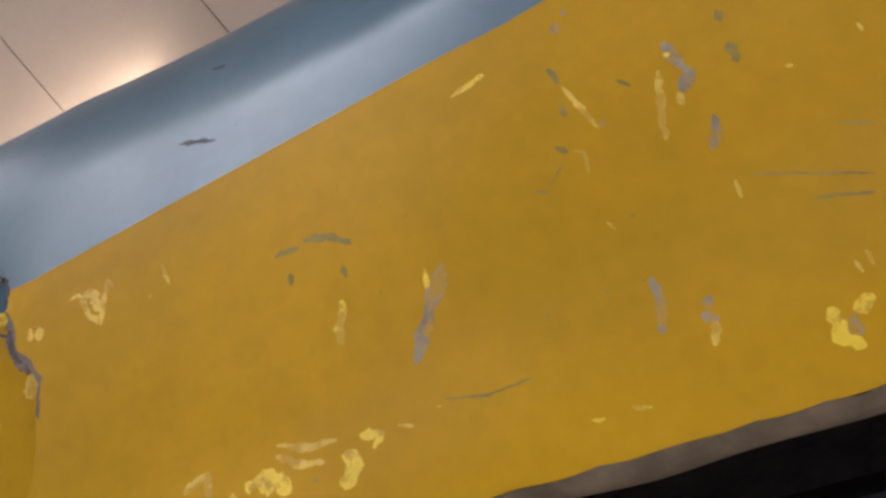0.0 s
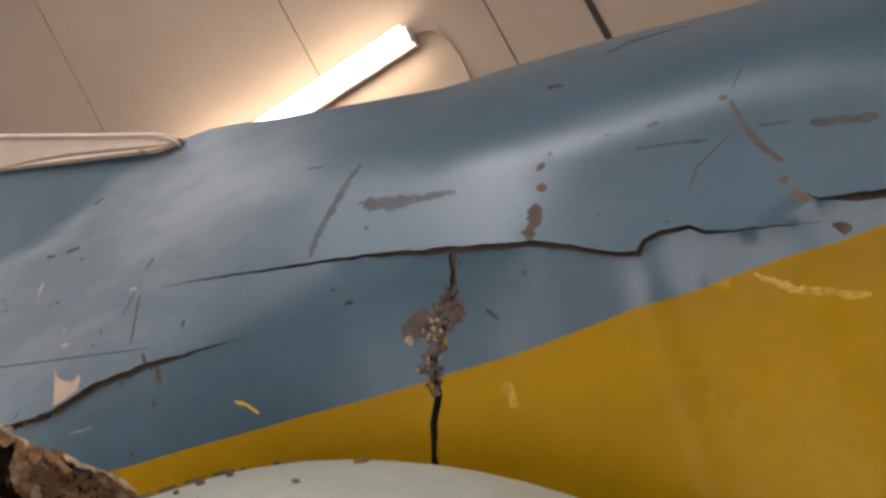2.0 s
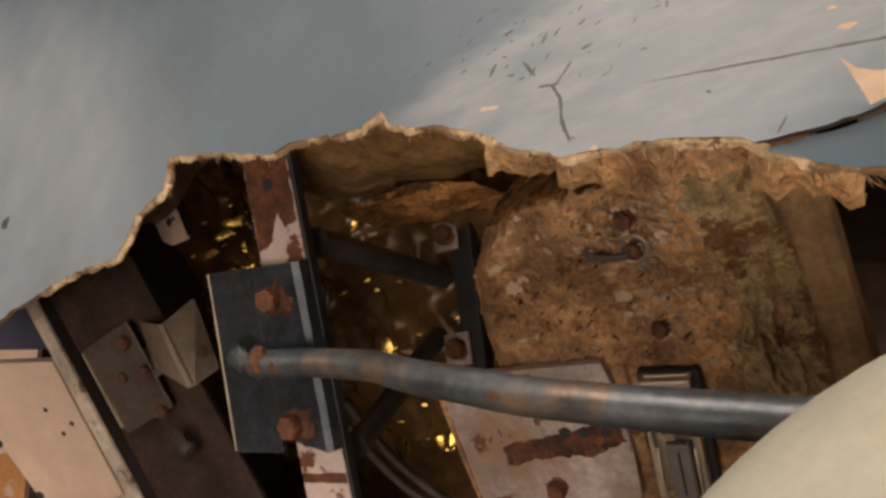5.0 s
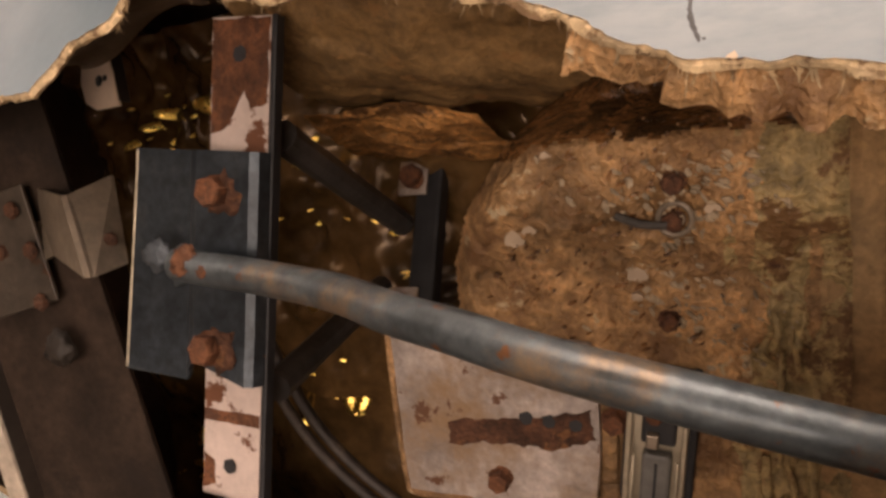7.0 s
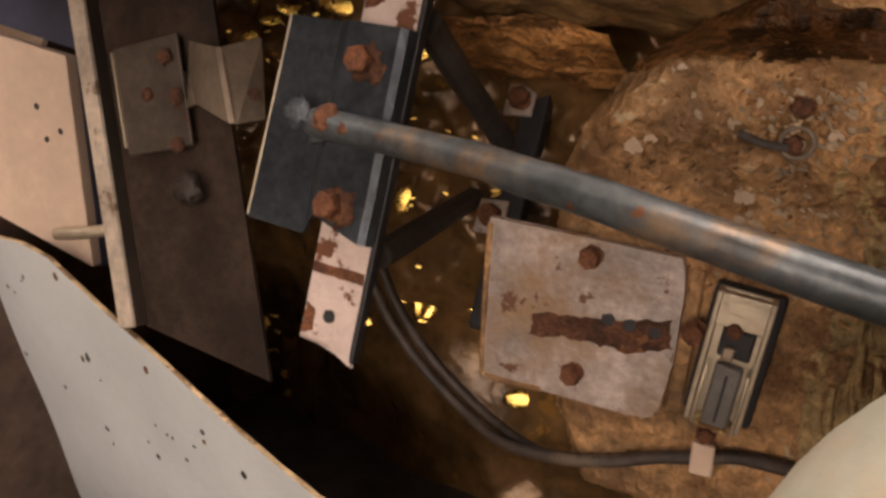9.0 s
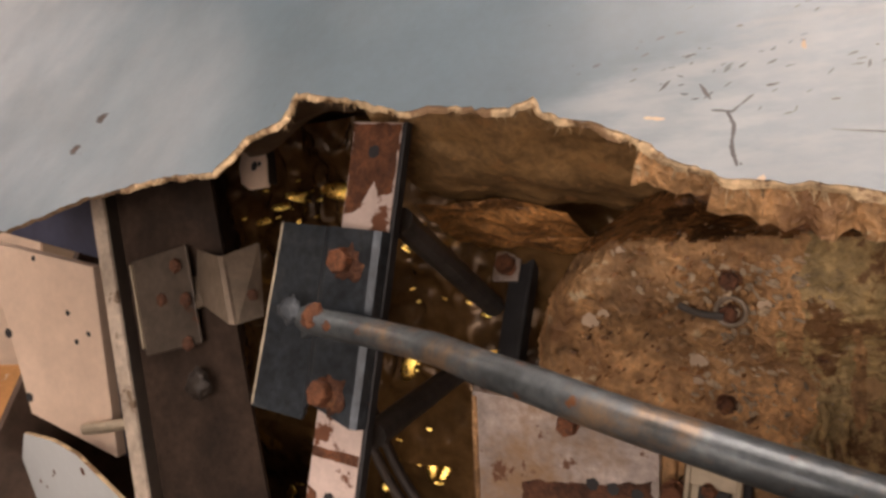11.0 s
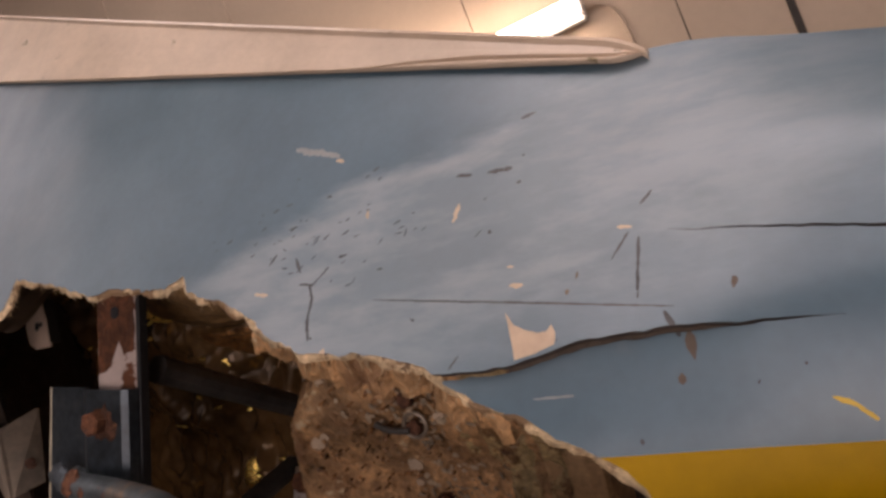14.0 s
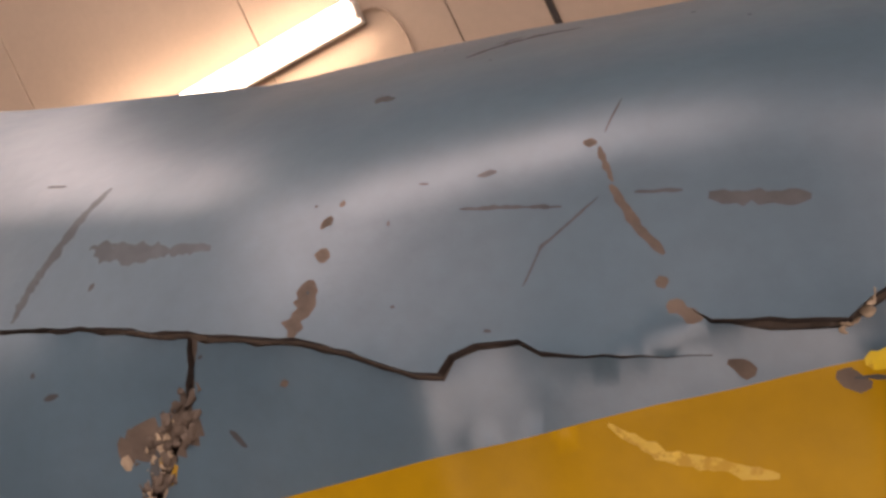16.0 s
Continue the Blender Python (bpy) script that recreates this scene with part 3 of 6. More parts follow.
CRACK_Y = [(-0.2570, 0.968), (-0.2590, 0.958), (-0.2600, 0.948), (-0.2590, 0.940), (-0.2550, 0.9335), (-0.2500, 0.9295), (-0.2495, 0.9236), (-0.2525, 0.911), (-0.2545, 0.900), (-0.2585, 0.889), (-0.2640, 0.880), (-0.2680, 0.869), (-0.276, 0.83)]


BREAK = [(-0.80, 0.990), (-0.72, 0.9955), (-0.66, 1.003), (-0.60, 1.006), (-0.54, 1.016)] + CRACK1[3:-1] + CRACK_K[1:8] + [(-0.25, 0.9770)]


def slit(line, w, seed, taper=(True, True)):
    """The narrow opening of a crack along a line, w wide, drawn out to points at its ends."""
    pts = ragged(line, 0.004, 0.0009, seed, closed=False)
    n = len(pts)
    a, b = [], []
    for i, p in enumerate(pts):
        q0, q1 = pts[max(0, i - 1)], pts[min(n - 1, i + 1)]
        dx, dz = q1[0] - q0[0], q1[1] - q0[1]
        L = math.hypot(dx, dz) or 1
        t = i / (n - 1)
        k = 1.0
        if taper[0]:
            k *= min(1, 0.06 + t * 3.2)
        if taper[1]:
            k *= min(1, 0.06 + (1 - t) * 3.2)
        h = w * k * (0.5 + 0.35 * noise.noise(Vector((p[0] * 160, p[1] * 160, seed))))
        a.append((p[0] - dz / L * h, p[1] + dx / L * h))
        b.append((p[0] + dz / L * h, p[1] - dx / L * h))
    return a + b[::-1]


HOLE = [(-1.458, 1.031), (-1.435, 1.022), (-1.405, 1.021), (-1.315, 1.049), (-1.221, 1.059), (-1.152, 1.055), (-1.132, 1.084), (-1.103, 1.094), (-1.098, 1.118), (-1.045, 1.103), (-0.992, 1.084),
        (-0.978, 1.087), (-0.920, 1.075), (-0.907, 1.083), (-0.899, 1.069), (-0.861, 1.055), (-0.834, 1.037), (-0.815, 1.024), (-0.798, 1.016), (-0.757, 1.011), (-0.727, 1.001),
        (-0.712, 0.988), (-0.697, 0.981), (-0.683, 0.9755), (-0.666, 0.9655), (-0.644, 0.953), (-0.635, 0.943), (-0.605, 0.908), (-0.575, 0.85), (-0.56, 0.76)]
torn = ragged(HOLE, 0.0035, 0.0030, 3, closed=False)
top_line = [(x, interp(TOP, x)) for x in np.linspace(0.40, -0.60, 60)] + [(x, interp(TOP, x)) for x in np.linspace(-0.64, -1.90, 24)]
bottom_line = [(-0.56, 0.74), (-0.40, 0.77), (-0.25, 0.80), (-0.20, 0.8300), (-0.1195, 0.8178), (-0.0658, 0.8088), (-0.001, 0.7985), (0.20, 0.767), (0.40, 0.735)]
outer = torn + ragged(bottom_line, 0.012, 0.0012, 21, closed=False)[1:] + top_line + [(-1.74, 1.30), (-1.615, 1.173), (-1.512, 1.079)]
slits = [slit(CRACK1, 0.0018, 31), slit(CRACK2, 0.0018, 32, (False, True)), slit(FORK, 0.0034, 33, (False, False)), slit(CRACK_K, 0.0018, 34, (True, True)), slit(CRACK_Y, 0.0022, 35, (True, False))]


def paint_of(x, z):
    return 3 if z < interp(STRIPE, x) else 2


# ---- scuffs, chips and scratches in the paint: strokes of a width along short lines ----
def stroke(points, width, seed):
    """The uneven outline of a worn mark along a short line."""
    pts = [Vector(p) for p in points]
    fine = []
    for a, b in zip(pts, pts[1:]):
        k = max(2, int((b - a).length / 0.0014))
        fine += [a.lerp(b, i / k) for i in range(k)]
    fine.append(pts[-1])
    n = len(fine)
    one, two = [], []
    for i, p in enumerate(fine):
        d = (fine[min(n - 1, i + 1)] - fine[max(0, i - 1)]).normalized()
        side = Vector((-d.y, d.x))
        t = i / (n - 1)
        k = 1.25 * max(0.12, 1 - (2 * t - 1) ** 4) ** 0.5
        for out, sg in ((one, 1), (two, -1)):
            w = 0.5 * width * k * max(0.18, 1 + 0.75 * noise.noise(Vector((p.x * 190, p.y * 190, seed + sg * 4))) + 0.70 * noise.noise(Vector((p.x * 560, p.y * 560, seed + sg))) + 0.35 * noise.noise(Vector((p.x * 1300, p.y * 1300, seed - sg))))
            q = p + side * w * sg
            out.append((q.x, q.y))
    return one + two[::-1]


MARKS_LOW = [
    ("SMEAR", 0.0038, [(-0.124, 0.8932), (-0.1258, 0.8886), (-0.1283, 0.8844), (-0.1296, 0.879)]), ("SMEAR", 0.0024, [(-0.093, 0.8877), (-0.0952, 0.8812)]),
    ("SMEAR", 0.0066, [(-0.177, 0.8518), (-0.168, 0.8493), (-0.1612, 0.8434)]), ("SMEAR", 0.0077, [(-0.141, 0.8462), (-0.1375, 0.8405), (-0.144, 0.8369)]),
    ("SMEAR", 0.0036, [(-0.1338, 0.8489), (-0.1264, 0.8461), (-0.1304, 0.8433)]), ("SMEAR", 0.0036, [(-0.1839, 0.8499), (-0.1807, 0.8489)]),
    ("SMEAR", 0.0026, [(-0.0602, 0.9378), (-0.0469, 0.9387)]), ("SMEAR", 0.0018, [(-0.0549, 0.8198), (-0.0503, 0.8176)]),
    ("SMEAR", 0.0016, [(-0.0661, 0.8214), (-0.0627, 0.8201)]), ("SMEAR", 0.0014, [(-0.1064, 0.8453), (-0.105, 0.8446)]),
    ("SMEAR", 0.0043, [(0.0005, 0.8201), (-0.0011, 0.8128), (0.0019, 0.8078)]), ("SMEAR", 0.0043, [(0.0045, 0.8166), (0.0106, 0.8179)]),
    ("PALE", 0.0024, [(-0.2272, 0.9489), (-0.2223, 0.9491), (-0.2196, 0.9375), (-0.2159, 0.9338), (-0.2093, 0.9484), (-0.2074, 0.9445)]),
    ("PALE", 0.002, [(-0.1858, 0.9427), (-0.1849, 0.9332)]), ("PALE", 0.0018, [(-0.1944, 0.9329), (-0.1928, 0.9332)]),
    ("PALE", 0.0035, [(-0.2467, 0.9467), (-0.2474, 0.9416)]), ("PALE", 0.0025, [(-0.163, 0.8594), (-0.1528, 0.8539), (-0.1417, 0.8514)]),
]
MARKS_LOW_2 = [
    ("PALE", 0.0029, [(-0.1641, 0.8559), (-0.1569, 0.8503), (-0.1478, 0.8468)]), ("PALE", 0.0033, [(-0.1994, 0.8592), (-0.1893, 0.8617), (-0.1906, 0.8526)]),
    ("PALE", 0.0012, [(-0.1203, 0.8461), (-0.1153, 0.8433)]), ("PALE", 0.0029, [(-0.0003, 0.9055), (-0.0047, 0.8964), (-0.0095, 0.8845)]),
    ("PALE", 0.0019, [(-0.0271, 0.9187), (-0.0254, 0.9076), (-0.0241, 0.8991)]), ("PALE", 0.0014, [(-0.0342, 0.8965), (-0.0315, 0.8941), (-0.0336, 0.8873)]),
    ("PALE", 0.0019, [(0.0002, 0.8632), (-0.0011, 0.8576)]), ("PALE", 0.0014, [(-0.0362, 0.871), (-0.035, 0.8673)]),
    ("PALE", 0.0022, [(0.0008, 0.8961), (0.0004, 0.8912)]), ("PALE", 0.0017, [(0.0504, 0.886), (0.0502, 0.883)]), ("PALE", 0.0015, [(0.0287, 0.8857), (0.0307, 0.8846)]),
    ("PALE", 0.0023, [(-0.0248, 0.8304), (-0.0284, 0.8243)]), ("PALE", 0.0015, [(0.0119, 0.8277), (0.0117, 0.824)]),
    ("PALE", 0.0015, [(0.0153, 0.8288), (0.0149, 0.8246)]), ("PRIMER", 0.004, [(-0.0872, 0.886), (-0.095, 0.8766), (-0.1037, 0.8669), (-0.1081, 0.8607)]),
    ("PRIMER", 0.003, [(0.0054, 0.9131), (0.0058, 0.9057), (0.0065, 0.8996), (0.0021, 0.8951)]), ("SMEAR", 0.0021, [(0.0039, 0.9095), (0.0044, 0.9077)]),
    ("PRIMER", 0.002, [(0.0054, 0.8839), (0.004, 0.8784), (-0.0005, 0.8745)]),
]
MARKS_LOW_3 = [
    ("PRIMER", 0.0026, [(-0.0228, 0.9004), (-0.0222, 0.8985)]), ("PRIMER", 0.0022, [(-0.0151, 0.9429), (-0.0135, 0.9422)]),
    ("PRIMER", 0.0024, [(-0.019, 0.9412), (-0.0187, 0.9364)]), ("PRIMER", 0.0023, [(-0.0226, 0.8369), (-0.0249, 0.833)]),
    ("PRIMER", 0.002, [(-0.0277, 0.8333), (-0.0236, 0.8303)]), ("PRIMER", 0.002, [(-0.0337, 0.8496), (-0.0344, 0.8417), (-0.0383, 0.8334)]),
    ("PRIMER", 0.0026, [(0.0029, 0.8164), (0.0028, 0.8107)]), ("OLIVE", 0.0022, [(-0.1298, 0.9206), (-0.1208, 0.9168), (-0.1134, 0.9097)]),
    ("OLIVE", 0.0016, [(-0.1422, 0.9211), (-0.1321, 0.9194)]), ("OLIVE", 0.0016, [(-0.1192, 0.9041), (-0.1196, 0.8994)]),
    ("OLIVE", 0.002, [(-0.1388, 0.9122), (-0.1399, 0.9079)]), ("OLIVE", 0.0011, [(-0.0121, 0.9102), (-0.0092, 0.9057)]),
    ("OLIVE", 0.0013, [(-0.0283, 0.9272), (-0.0274, 0.9197)]), ("OLIVE", 0.0019, [(-0.0302, 0.9127), (-0.0306, 0.9082)]),
    ("OLIVE", 0.0018, [(-0.0384, 0.901), (-0.0359, 0.897)]), ("OLIVE", 0.0023, [(0.0203, 0.9016), (0.0196, 0.8943)]),
    ("OLIVE", 0.0021, [(0.0232, 0.913), (0.0225, 0.9087)]), ("OLIVE", 0.0009, [(-0.0506, 0.891), (-0.0466, 0.8882)]),
    ("OLIVE", 0.0007, [(-0.0454, 0.8905), (-0.0395, 0.894)]), ("OLIVE", 0.0012, [(-0.0292, 0.869), (-0.0287, 0.8682)]),
    ("OLIVE", 0.0007, [(-0.1033, 0.8464), (-0.0901, 0.841), (-0.0761, 0.8395)]),
]
MARKS_LOW_4 = [
    ("OLIVE", 0.0007, [(0.004, 0.8627), (0.0168, 0.8544), (0.0293, 0.8456)]), ("OLIVE", 0.0009, [(0.0136, 0.8476), (0.0262, 0.841)]),
    ("OLIVE", 0.0007, [(0.0304, 0.8633), (0.0377, 0.858)]), ("PALE", 0.003, [(-0.3365, 0.9633), (-0.3259, 0.9546), (-0.3034, 0.9469)]),
    ("PALE", 0.0068, [(-0.2677, 0.9472), (-0.2749, 0.9325)]), ("PALE", 0.0055, [(-0.295, 0.9301), (-0.292, 0.9267)]),
    ("PALE", 0.0055, [(-0.4393, 0.9514), (-0.4378, 0.9407)]), ("PALE", 0.0049, [(-0.2206, 0.9479), (-0.2166, 0.9453), (-0.2134, 0.9369)]),
    ("PALE", 0.0052, [(-0.2428, 0.9448), (-0.2429, 0.9396)]), ("SMEAR", 0.0038, [(-0.2812, 0.9659), (-0.2655, 0.9648)]),
    ("FILLER", 0.003, [(-0.2872, 0.9644), (-0.281, 0.9614)]), ("FILLER", 0.0064, [(-0.4674, 0.9867), (-0.4636, 0.9825), (-0.4595, 0.9805)]),
    ("FILLER", 0.0068, [(-0.461, 0.9809), (-0.4539, 0.9824), (-0.4481, 0.9855)]), ("CREAMD", 0.0053, [(-0.4662, 0.9825), (-0.4629, 0.98), (-0.4588, 0.9794)]),
    ("CREAM", 0.0042, [(-0.4652, 0.9723), (-0.4656, 0.9661)]), ("SCUFF", 0.0027, [(-0.4652, 0.9797), (-0.4657, 0.9748), (-0.4703, 0.9667)]),
    ("PRIMER", 0.0037, [(-0.4639, 0.9773), (-0.4611, 0.9735), (-0.4627, 0.969)]), ("FILLER", 0.0025, [(-0.2859, 0.9649), (-0.284, 0.9632)]),
    ("SCUFF", 0.0008, [(-0.284, 0.9632), (-0.2767, 0.9623), (-0.2691, 0.9566)]),
]
MARKS_HIGH = [
    ("OLIVEG", 0.0032, [(-0.4886, 1.074), (-0.4989, 1.0559), (-0.5103, 1.0412), (-0.5164, 1.0276)]),
    ("OLIVEG", 0.0032, [(-0.4884, 1.048), (-0.475, 1.0448), (-0.4645, 1.039), (-0.4387, 1.0329)]),
    ("OLIVEG", 0.0046, [(-0.4860, 1.0452), (-0.4741, 1.0410), (-0.4606, 1.0378)]), ("SCUFF", 0.0023, [(-0.4856, 1.0332), (-0.4838, 1.0321)]),
    ("FILLER", 0.0045, [(-0.4048, 1.0134), (-0.4079, 1.0055), (-0.4114, 0.9981)]), ("FILLER", 0.004, [(-0.4008, 1.0222), (-0.4013, 1.0178)]),
    ("FILLER", 0.0028, [(-0.402, 1.0288), (-0.3981, 1.0314)]), ("FILLER", 0.0019, [(-0.3959, 1.0351), (-0.3942, 1.0345)]),
    ("SCUFF", 0.0013, [(-0.4037, 1.037), (-0.4026, 1.0365)]), ("FILLER", 0.0025, [(-0.4174, 0.989), (-0.4171, 0.9872)]),
    ("SCUFF", 0.0016, [(-0.5061, 1.0078), (-0.5044, 1.0075)]), ("SCUFF", 0.0015, [(-0.5016, 1), (-0.4963, 1.0004)]),
    ("SCUFF", 0.0015, [(-0.4383, 0.98), (-0.434, 0.9749)]), 
    ("SCUFF", 0.0009, [(-0.5213, 1.0854), (-0.5113, 1.0824)]), ("SCUFF", 0.0017, [(-0.3823, 1.0248), (-0.3814, 1.0246)]),
    ("SCUFF", 0.0018, [(-0.3555, 1.0326), (-0.3502, 1.0321)]),
]
MARKS_HIGH_2 = [
    ("SCUFF", 0.0009, [(-0.3722, 1.035), (-0.3694, 1.0341)]), ("SCUFF", 0.001, [(-0.3616, 1.0238), (-0.348, 1.0206), (-0.3353, 1.0172)]),
    ("SCUFF", 0.001, [(-0.3172, 1.0161), (-0.3063, 1.0132)]), ("SCUFF", 0.003, [(-0.301, 1.0101), (-0.2907, 1.0062), (-0.2805, 1.0029)]),
    ("FILLER", 0.0021, [(-0.3266, 1.0343), (-0.3232, 1.033)]), ("FILLER", 0.0012, [(-0.3228, 1.0316), (-0.3221, 1.0233), (-0.3216, 1.0203)]),
    ("FILLER", 0.002, [(-0.3224, 1.0197), (-0.3184, 1.0067), (-0.3143, 0.9983)]), ("FILLER", 0.003, [(-0.3179, 0.9915), (-0.3149, 0.9919)]),
    ("FILLER", 0.0027, [(-0.3165, 0.9862), (-0.3099, 0.9808)]), ("FILLER", 0.0028, [(-0.3075, 0.9714), (-0.3021, 0.9683)]),
    ("SCUFF", 0.0006, [(-0.3144, 1.0472), (-0.3206, 1.036)]), ("SCUFF", 0.0006, [(-0.326, 1.0173), (-0.3424, 1.0077), (-0.3485, 0.9984)]),
    ("GAP", 0.0026, [(-0.3660, 1.113), (-0.3540, 1.119), (-0.3440, 1.1205), (-0.3330, 1.120), (-0.3230, 1.1185)]), ("SCUFF", 0.0018, [(-0.3560, 1.124), (-0.3450, 1.1265)]), ("SCUFF", 0.0030, [(-0.3945, 1.0895), (-0.3905, 1.0880), (-0.3865, 1.0845)]),
    ("SCUFF", 0.0016, [(-0.166, 0.9895), (-0.158, 0.9855), (-0.150, 0.9810)]), ("SCUFF", 0.0020, [(-0.148, 1.0265), (-0.141, 1.0225)]),
    ("FILLER", 0.0079, [(-0.4782, 0.9817), (-0.4695, 0.9816), (-0.4672, 0.9771)]), ("FILLER", 0.0052, [(-0.4556, 0.9885), (-0.4536, 0.9828), (-0.4611, 0.9762)]),
]
MARKS_HIGH_3 = [
    ("CREAMD", 0.0033, [(-0.4777, 0.9785), (-0.4743, 0.976)]), ("LIGHT", 0.0035, [(-0.8318, 1.155), (-0.7971, 1.1399)]),
    ("CREAM", 0.0026, [(-0.7997, 1.1376), (-0.7936, 1.135)]), ("CREAM", 0.0027, [(-0.7725, 1.0977), (-0.7716, 1.091)]),
    ("CREAM", 0.0033, [(-0.7152, 1.0853), (-0.7179, 1.075)]), ("CREAM", 0.0018, [(-0.6877, 1.0436), (-0.6846, 1.043)]),
    ("CREAM", 0.0025, [(-0.6864, 1.0338), (-0.6797, 1.0332)]), ("CREAM", 0.0023, [(-0.6367, 1.0524), (-0.6303, 1.0508)]),
    ("SCUFF", 0.002, [(-0.7001, 1.1001), (-0.6868, 1.0992)]), ("SCUFF", 0.0014, [(-0.7181, 1.1031), (-0.709, 1.1014)]),
    ("SCUFF", 0.0014, [(-0.6843, 1.0895), (-0.6816, 1.0894)]), ("SCUFF", 0.0008, [(-0.7605, 1.0402), (-0.6769, 1.0239), (-0.6164, 1.0118)]),
    ("FILLER", 0.0029, [(-0.6604, 1.0263), (-0.6587, 1.026)]), ("FILLER", 0.0027, [(-0.6556, 1.0333), (-0.6545, 1.0331)]),
    ("SCUFF", 0.0015, [(-0.683, 1.1296), (-0.6753, 1.1314)]), ("SCUFF", 0.001, [(-0.6262, 1.0612), (-0.621, 1.0671)]),
    ("SCUFF", 0.001, [(-0.632, 1.0488), (-0.6398, 1.0373)]), ("SCUFF", 0.001, [(-0.6279, 1.0459), (-0.6302, 1.0177)]),
    ("FILLER", 0.0045, [(-0.5945, 1.019), (-0.5923, 1.0184)]),
]
MARKS_HIGH_4 = [
    ("FILLER", 0.0064, [(-0.6145, 0.9974), (-0.6105, 0.9977)]), ("FILLER", 0.0039, [(-0.6193, 0.9845), (-0.6164, 0.9844)]),
    ("SCUFF", 0.0017, [(-0.6204, 1.0106), (-0.6161, 1.0003)]), ("LIGHT", 0.0008, [(-0.6777, 0.983), (-0.6604, 0.9828)]),
    ("SCUFF", 0.002, [(-0.6369, 0.9637), (-0.6353, 0.9636)]), ("CREAM", 0.0052, [(-0.7884, 1.0163), (-0.7851, 1.015)]),
    ("CREAM", 0.0026, [(-0.8427, 1.0583), (-0.8321, 1.0559)]), ("PALE", 0.0016, [(-0.5694, 0.9738), (-0.5623, 0.9705), (-0.5572, 0.9655)]),
    ("SCUFF", 0.0014, [(-0.8043, 1.0576), (-0.7996, 1.0476), (-0.8001, 1.0352), (-0.7969, 1.0234)]), ("SCUFF", 0.0012, [(-0.8176, 1.0768), (-0.8117, 1.0657)]),
    ("SCUFF", 0.0011, [(-0.8107, 1.0585), (-0.8012, 1.0564), (-0.7924, 1.066)]), ("SCUFF", 0.0012, [(-0.8372, 1.0757), (-0.8325, 1.0822)]),
    ("SCUFF", 0.0011, [(-0.7873, 1.0704), (-0.7816, 1.0712)]), ("SCUFF", 0.0009, [(-0.8284, 1.0978), (-0.8212, 1.0981)]),
    ("SCUFF", 0.001, [(-0.7367, 1.026), (-0.7345, 1.0243)]), ("SCUFF", 0.0007, [(-0.7144, 0.9979), (-0.7098, 1.0039)]),
    ("SCUFF", 0.0024, [(-0.4453, 1.0041), (-0.4473, 0.9987)]), ("FILLER", 0.0036, [(-0.4498, 0.9921), (-0.4532, 0.9862), (-0.456, 0.9838)]),
]

PAINTS = {"SMEAR": 5, "PALE": 6, "PRIMER": 7, "OLIVE": 8, "SCUFF": 9, "FILLER": 10, "CREAM": 11, "LIGHT": 12, "OLIVEG": 13, "CREAMD": 14, "GAP": 4}
regions = []
for rows in (MARKS_LOW, MARKS_LOW_2, MARKS_LOW_3, MARKS_LOW_4, MARKS_HIGH, MARKS_HIGH_2, MARKS_HIGH_3, MARKS_HIGH_4):
    for kind, width, line in rows:
        regions.append((stroke(line, width * (0.72 if kind in ("SMEAR", "PALE") else 0.62 if kind == "CREAM" else 1.0), len(regions)), PAINTS[kind]))
rnd = random.Random(12)
for i in range(75):
    x, z = rnd.gauss(-0.80, 0.045), rnd.gauss(1.078, 0.020)
    if z > 1.045 - (x + 0.80) * 0.45 + 0.012:
        a, L = radians(rnd.gauss(35, 25)), rnd.uniform(0.0015, 0.0055)
        regions.append((stroke([(x, z), (x + L * math.cos(a), z + L * math.sin(a))], rnd.uniform(0.0006, 0.0012), i), PAINTS[rnd.choice(("OLIVEG", "OLIVEG", "OLIVEG", "SCUFF"))]))
for i in range(60):
    x, z = rnd.uniform(-1.4, 0.1), rnd.uniform(0.80, 1.14)
    a, L = radians(rnd.uniform(-30, 60)), rnd.uniform(0.0006, 0.002)
    regions.append((stroke([(x, z), (x + L * math.cos(a), z + L * math.sin(a))], rnd.uniform(0.0005, 0.0014), i), PAINTS["SCUFF" if z > 0.96 else "OLIVE"]))
for x, z in ((-1.376, 1.108), (-1.360, 1.142)):
    regions.append((stroke([(x, z - 0.005), (x + 0.001, z), (x, z + 0.006)], 0.0095, 3), PAINTS["SCUFF"]))
    regions.append((stroke([(x + 0.001, z - 0.003), (x + 0.002, z + 0.004)], 0.0060, 3), EDGE_DARK))

regions.append((ragged([(-0.688, 1.021), (-0.684, 1.0145), (-0.679, 1.0115), (-0.673, 1.0092), (-0.669, 1.0096), (-0.6665, 1.0122), (-0.6650, 1.0085), (-0.6655, 1.003), (-0.674, 1.0002), (-0.683, 0.9985)], 0.002, 0.0008, 77), PAINTS["CREAM"]))
# the crumbled edge where the yellow crack begins
regions.append((ragged([(-0.2575, 0.9610), (-0.2542, 0.9540), (-0.2545, 0.9424), (-0.2482, 0.9335), (-0.2455, 0.9250), (-0.2500, 0.9100), (-0.2539, 0.9193), (-0.2573, 0.9340), (-0.2616, 0.9440), (-0.2670, 0.9550), (-0.2619, 0.9600)], 0.002, 0.0018, 78), PAINTS["FILLER"]))
regions.append((ragged([(-0.2590, 0.9530), (-0.2560, 0.9500), (-0.2560, 0.9420), (-0.2520, 0.9330), (-0.2560, 0.9370), (-0.2600, 0.9470)], 0.002, 0.0014, 79), EDGE_DARK))
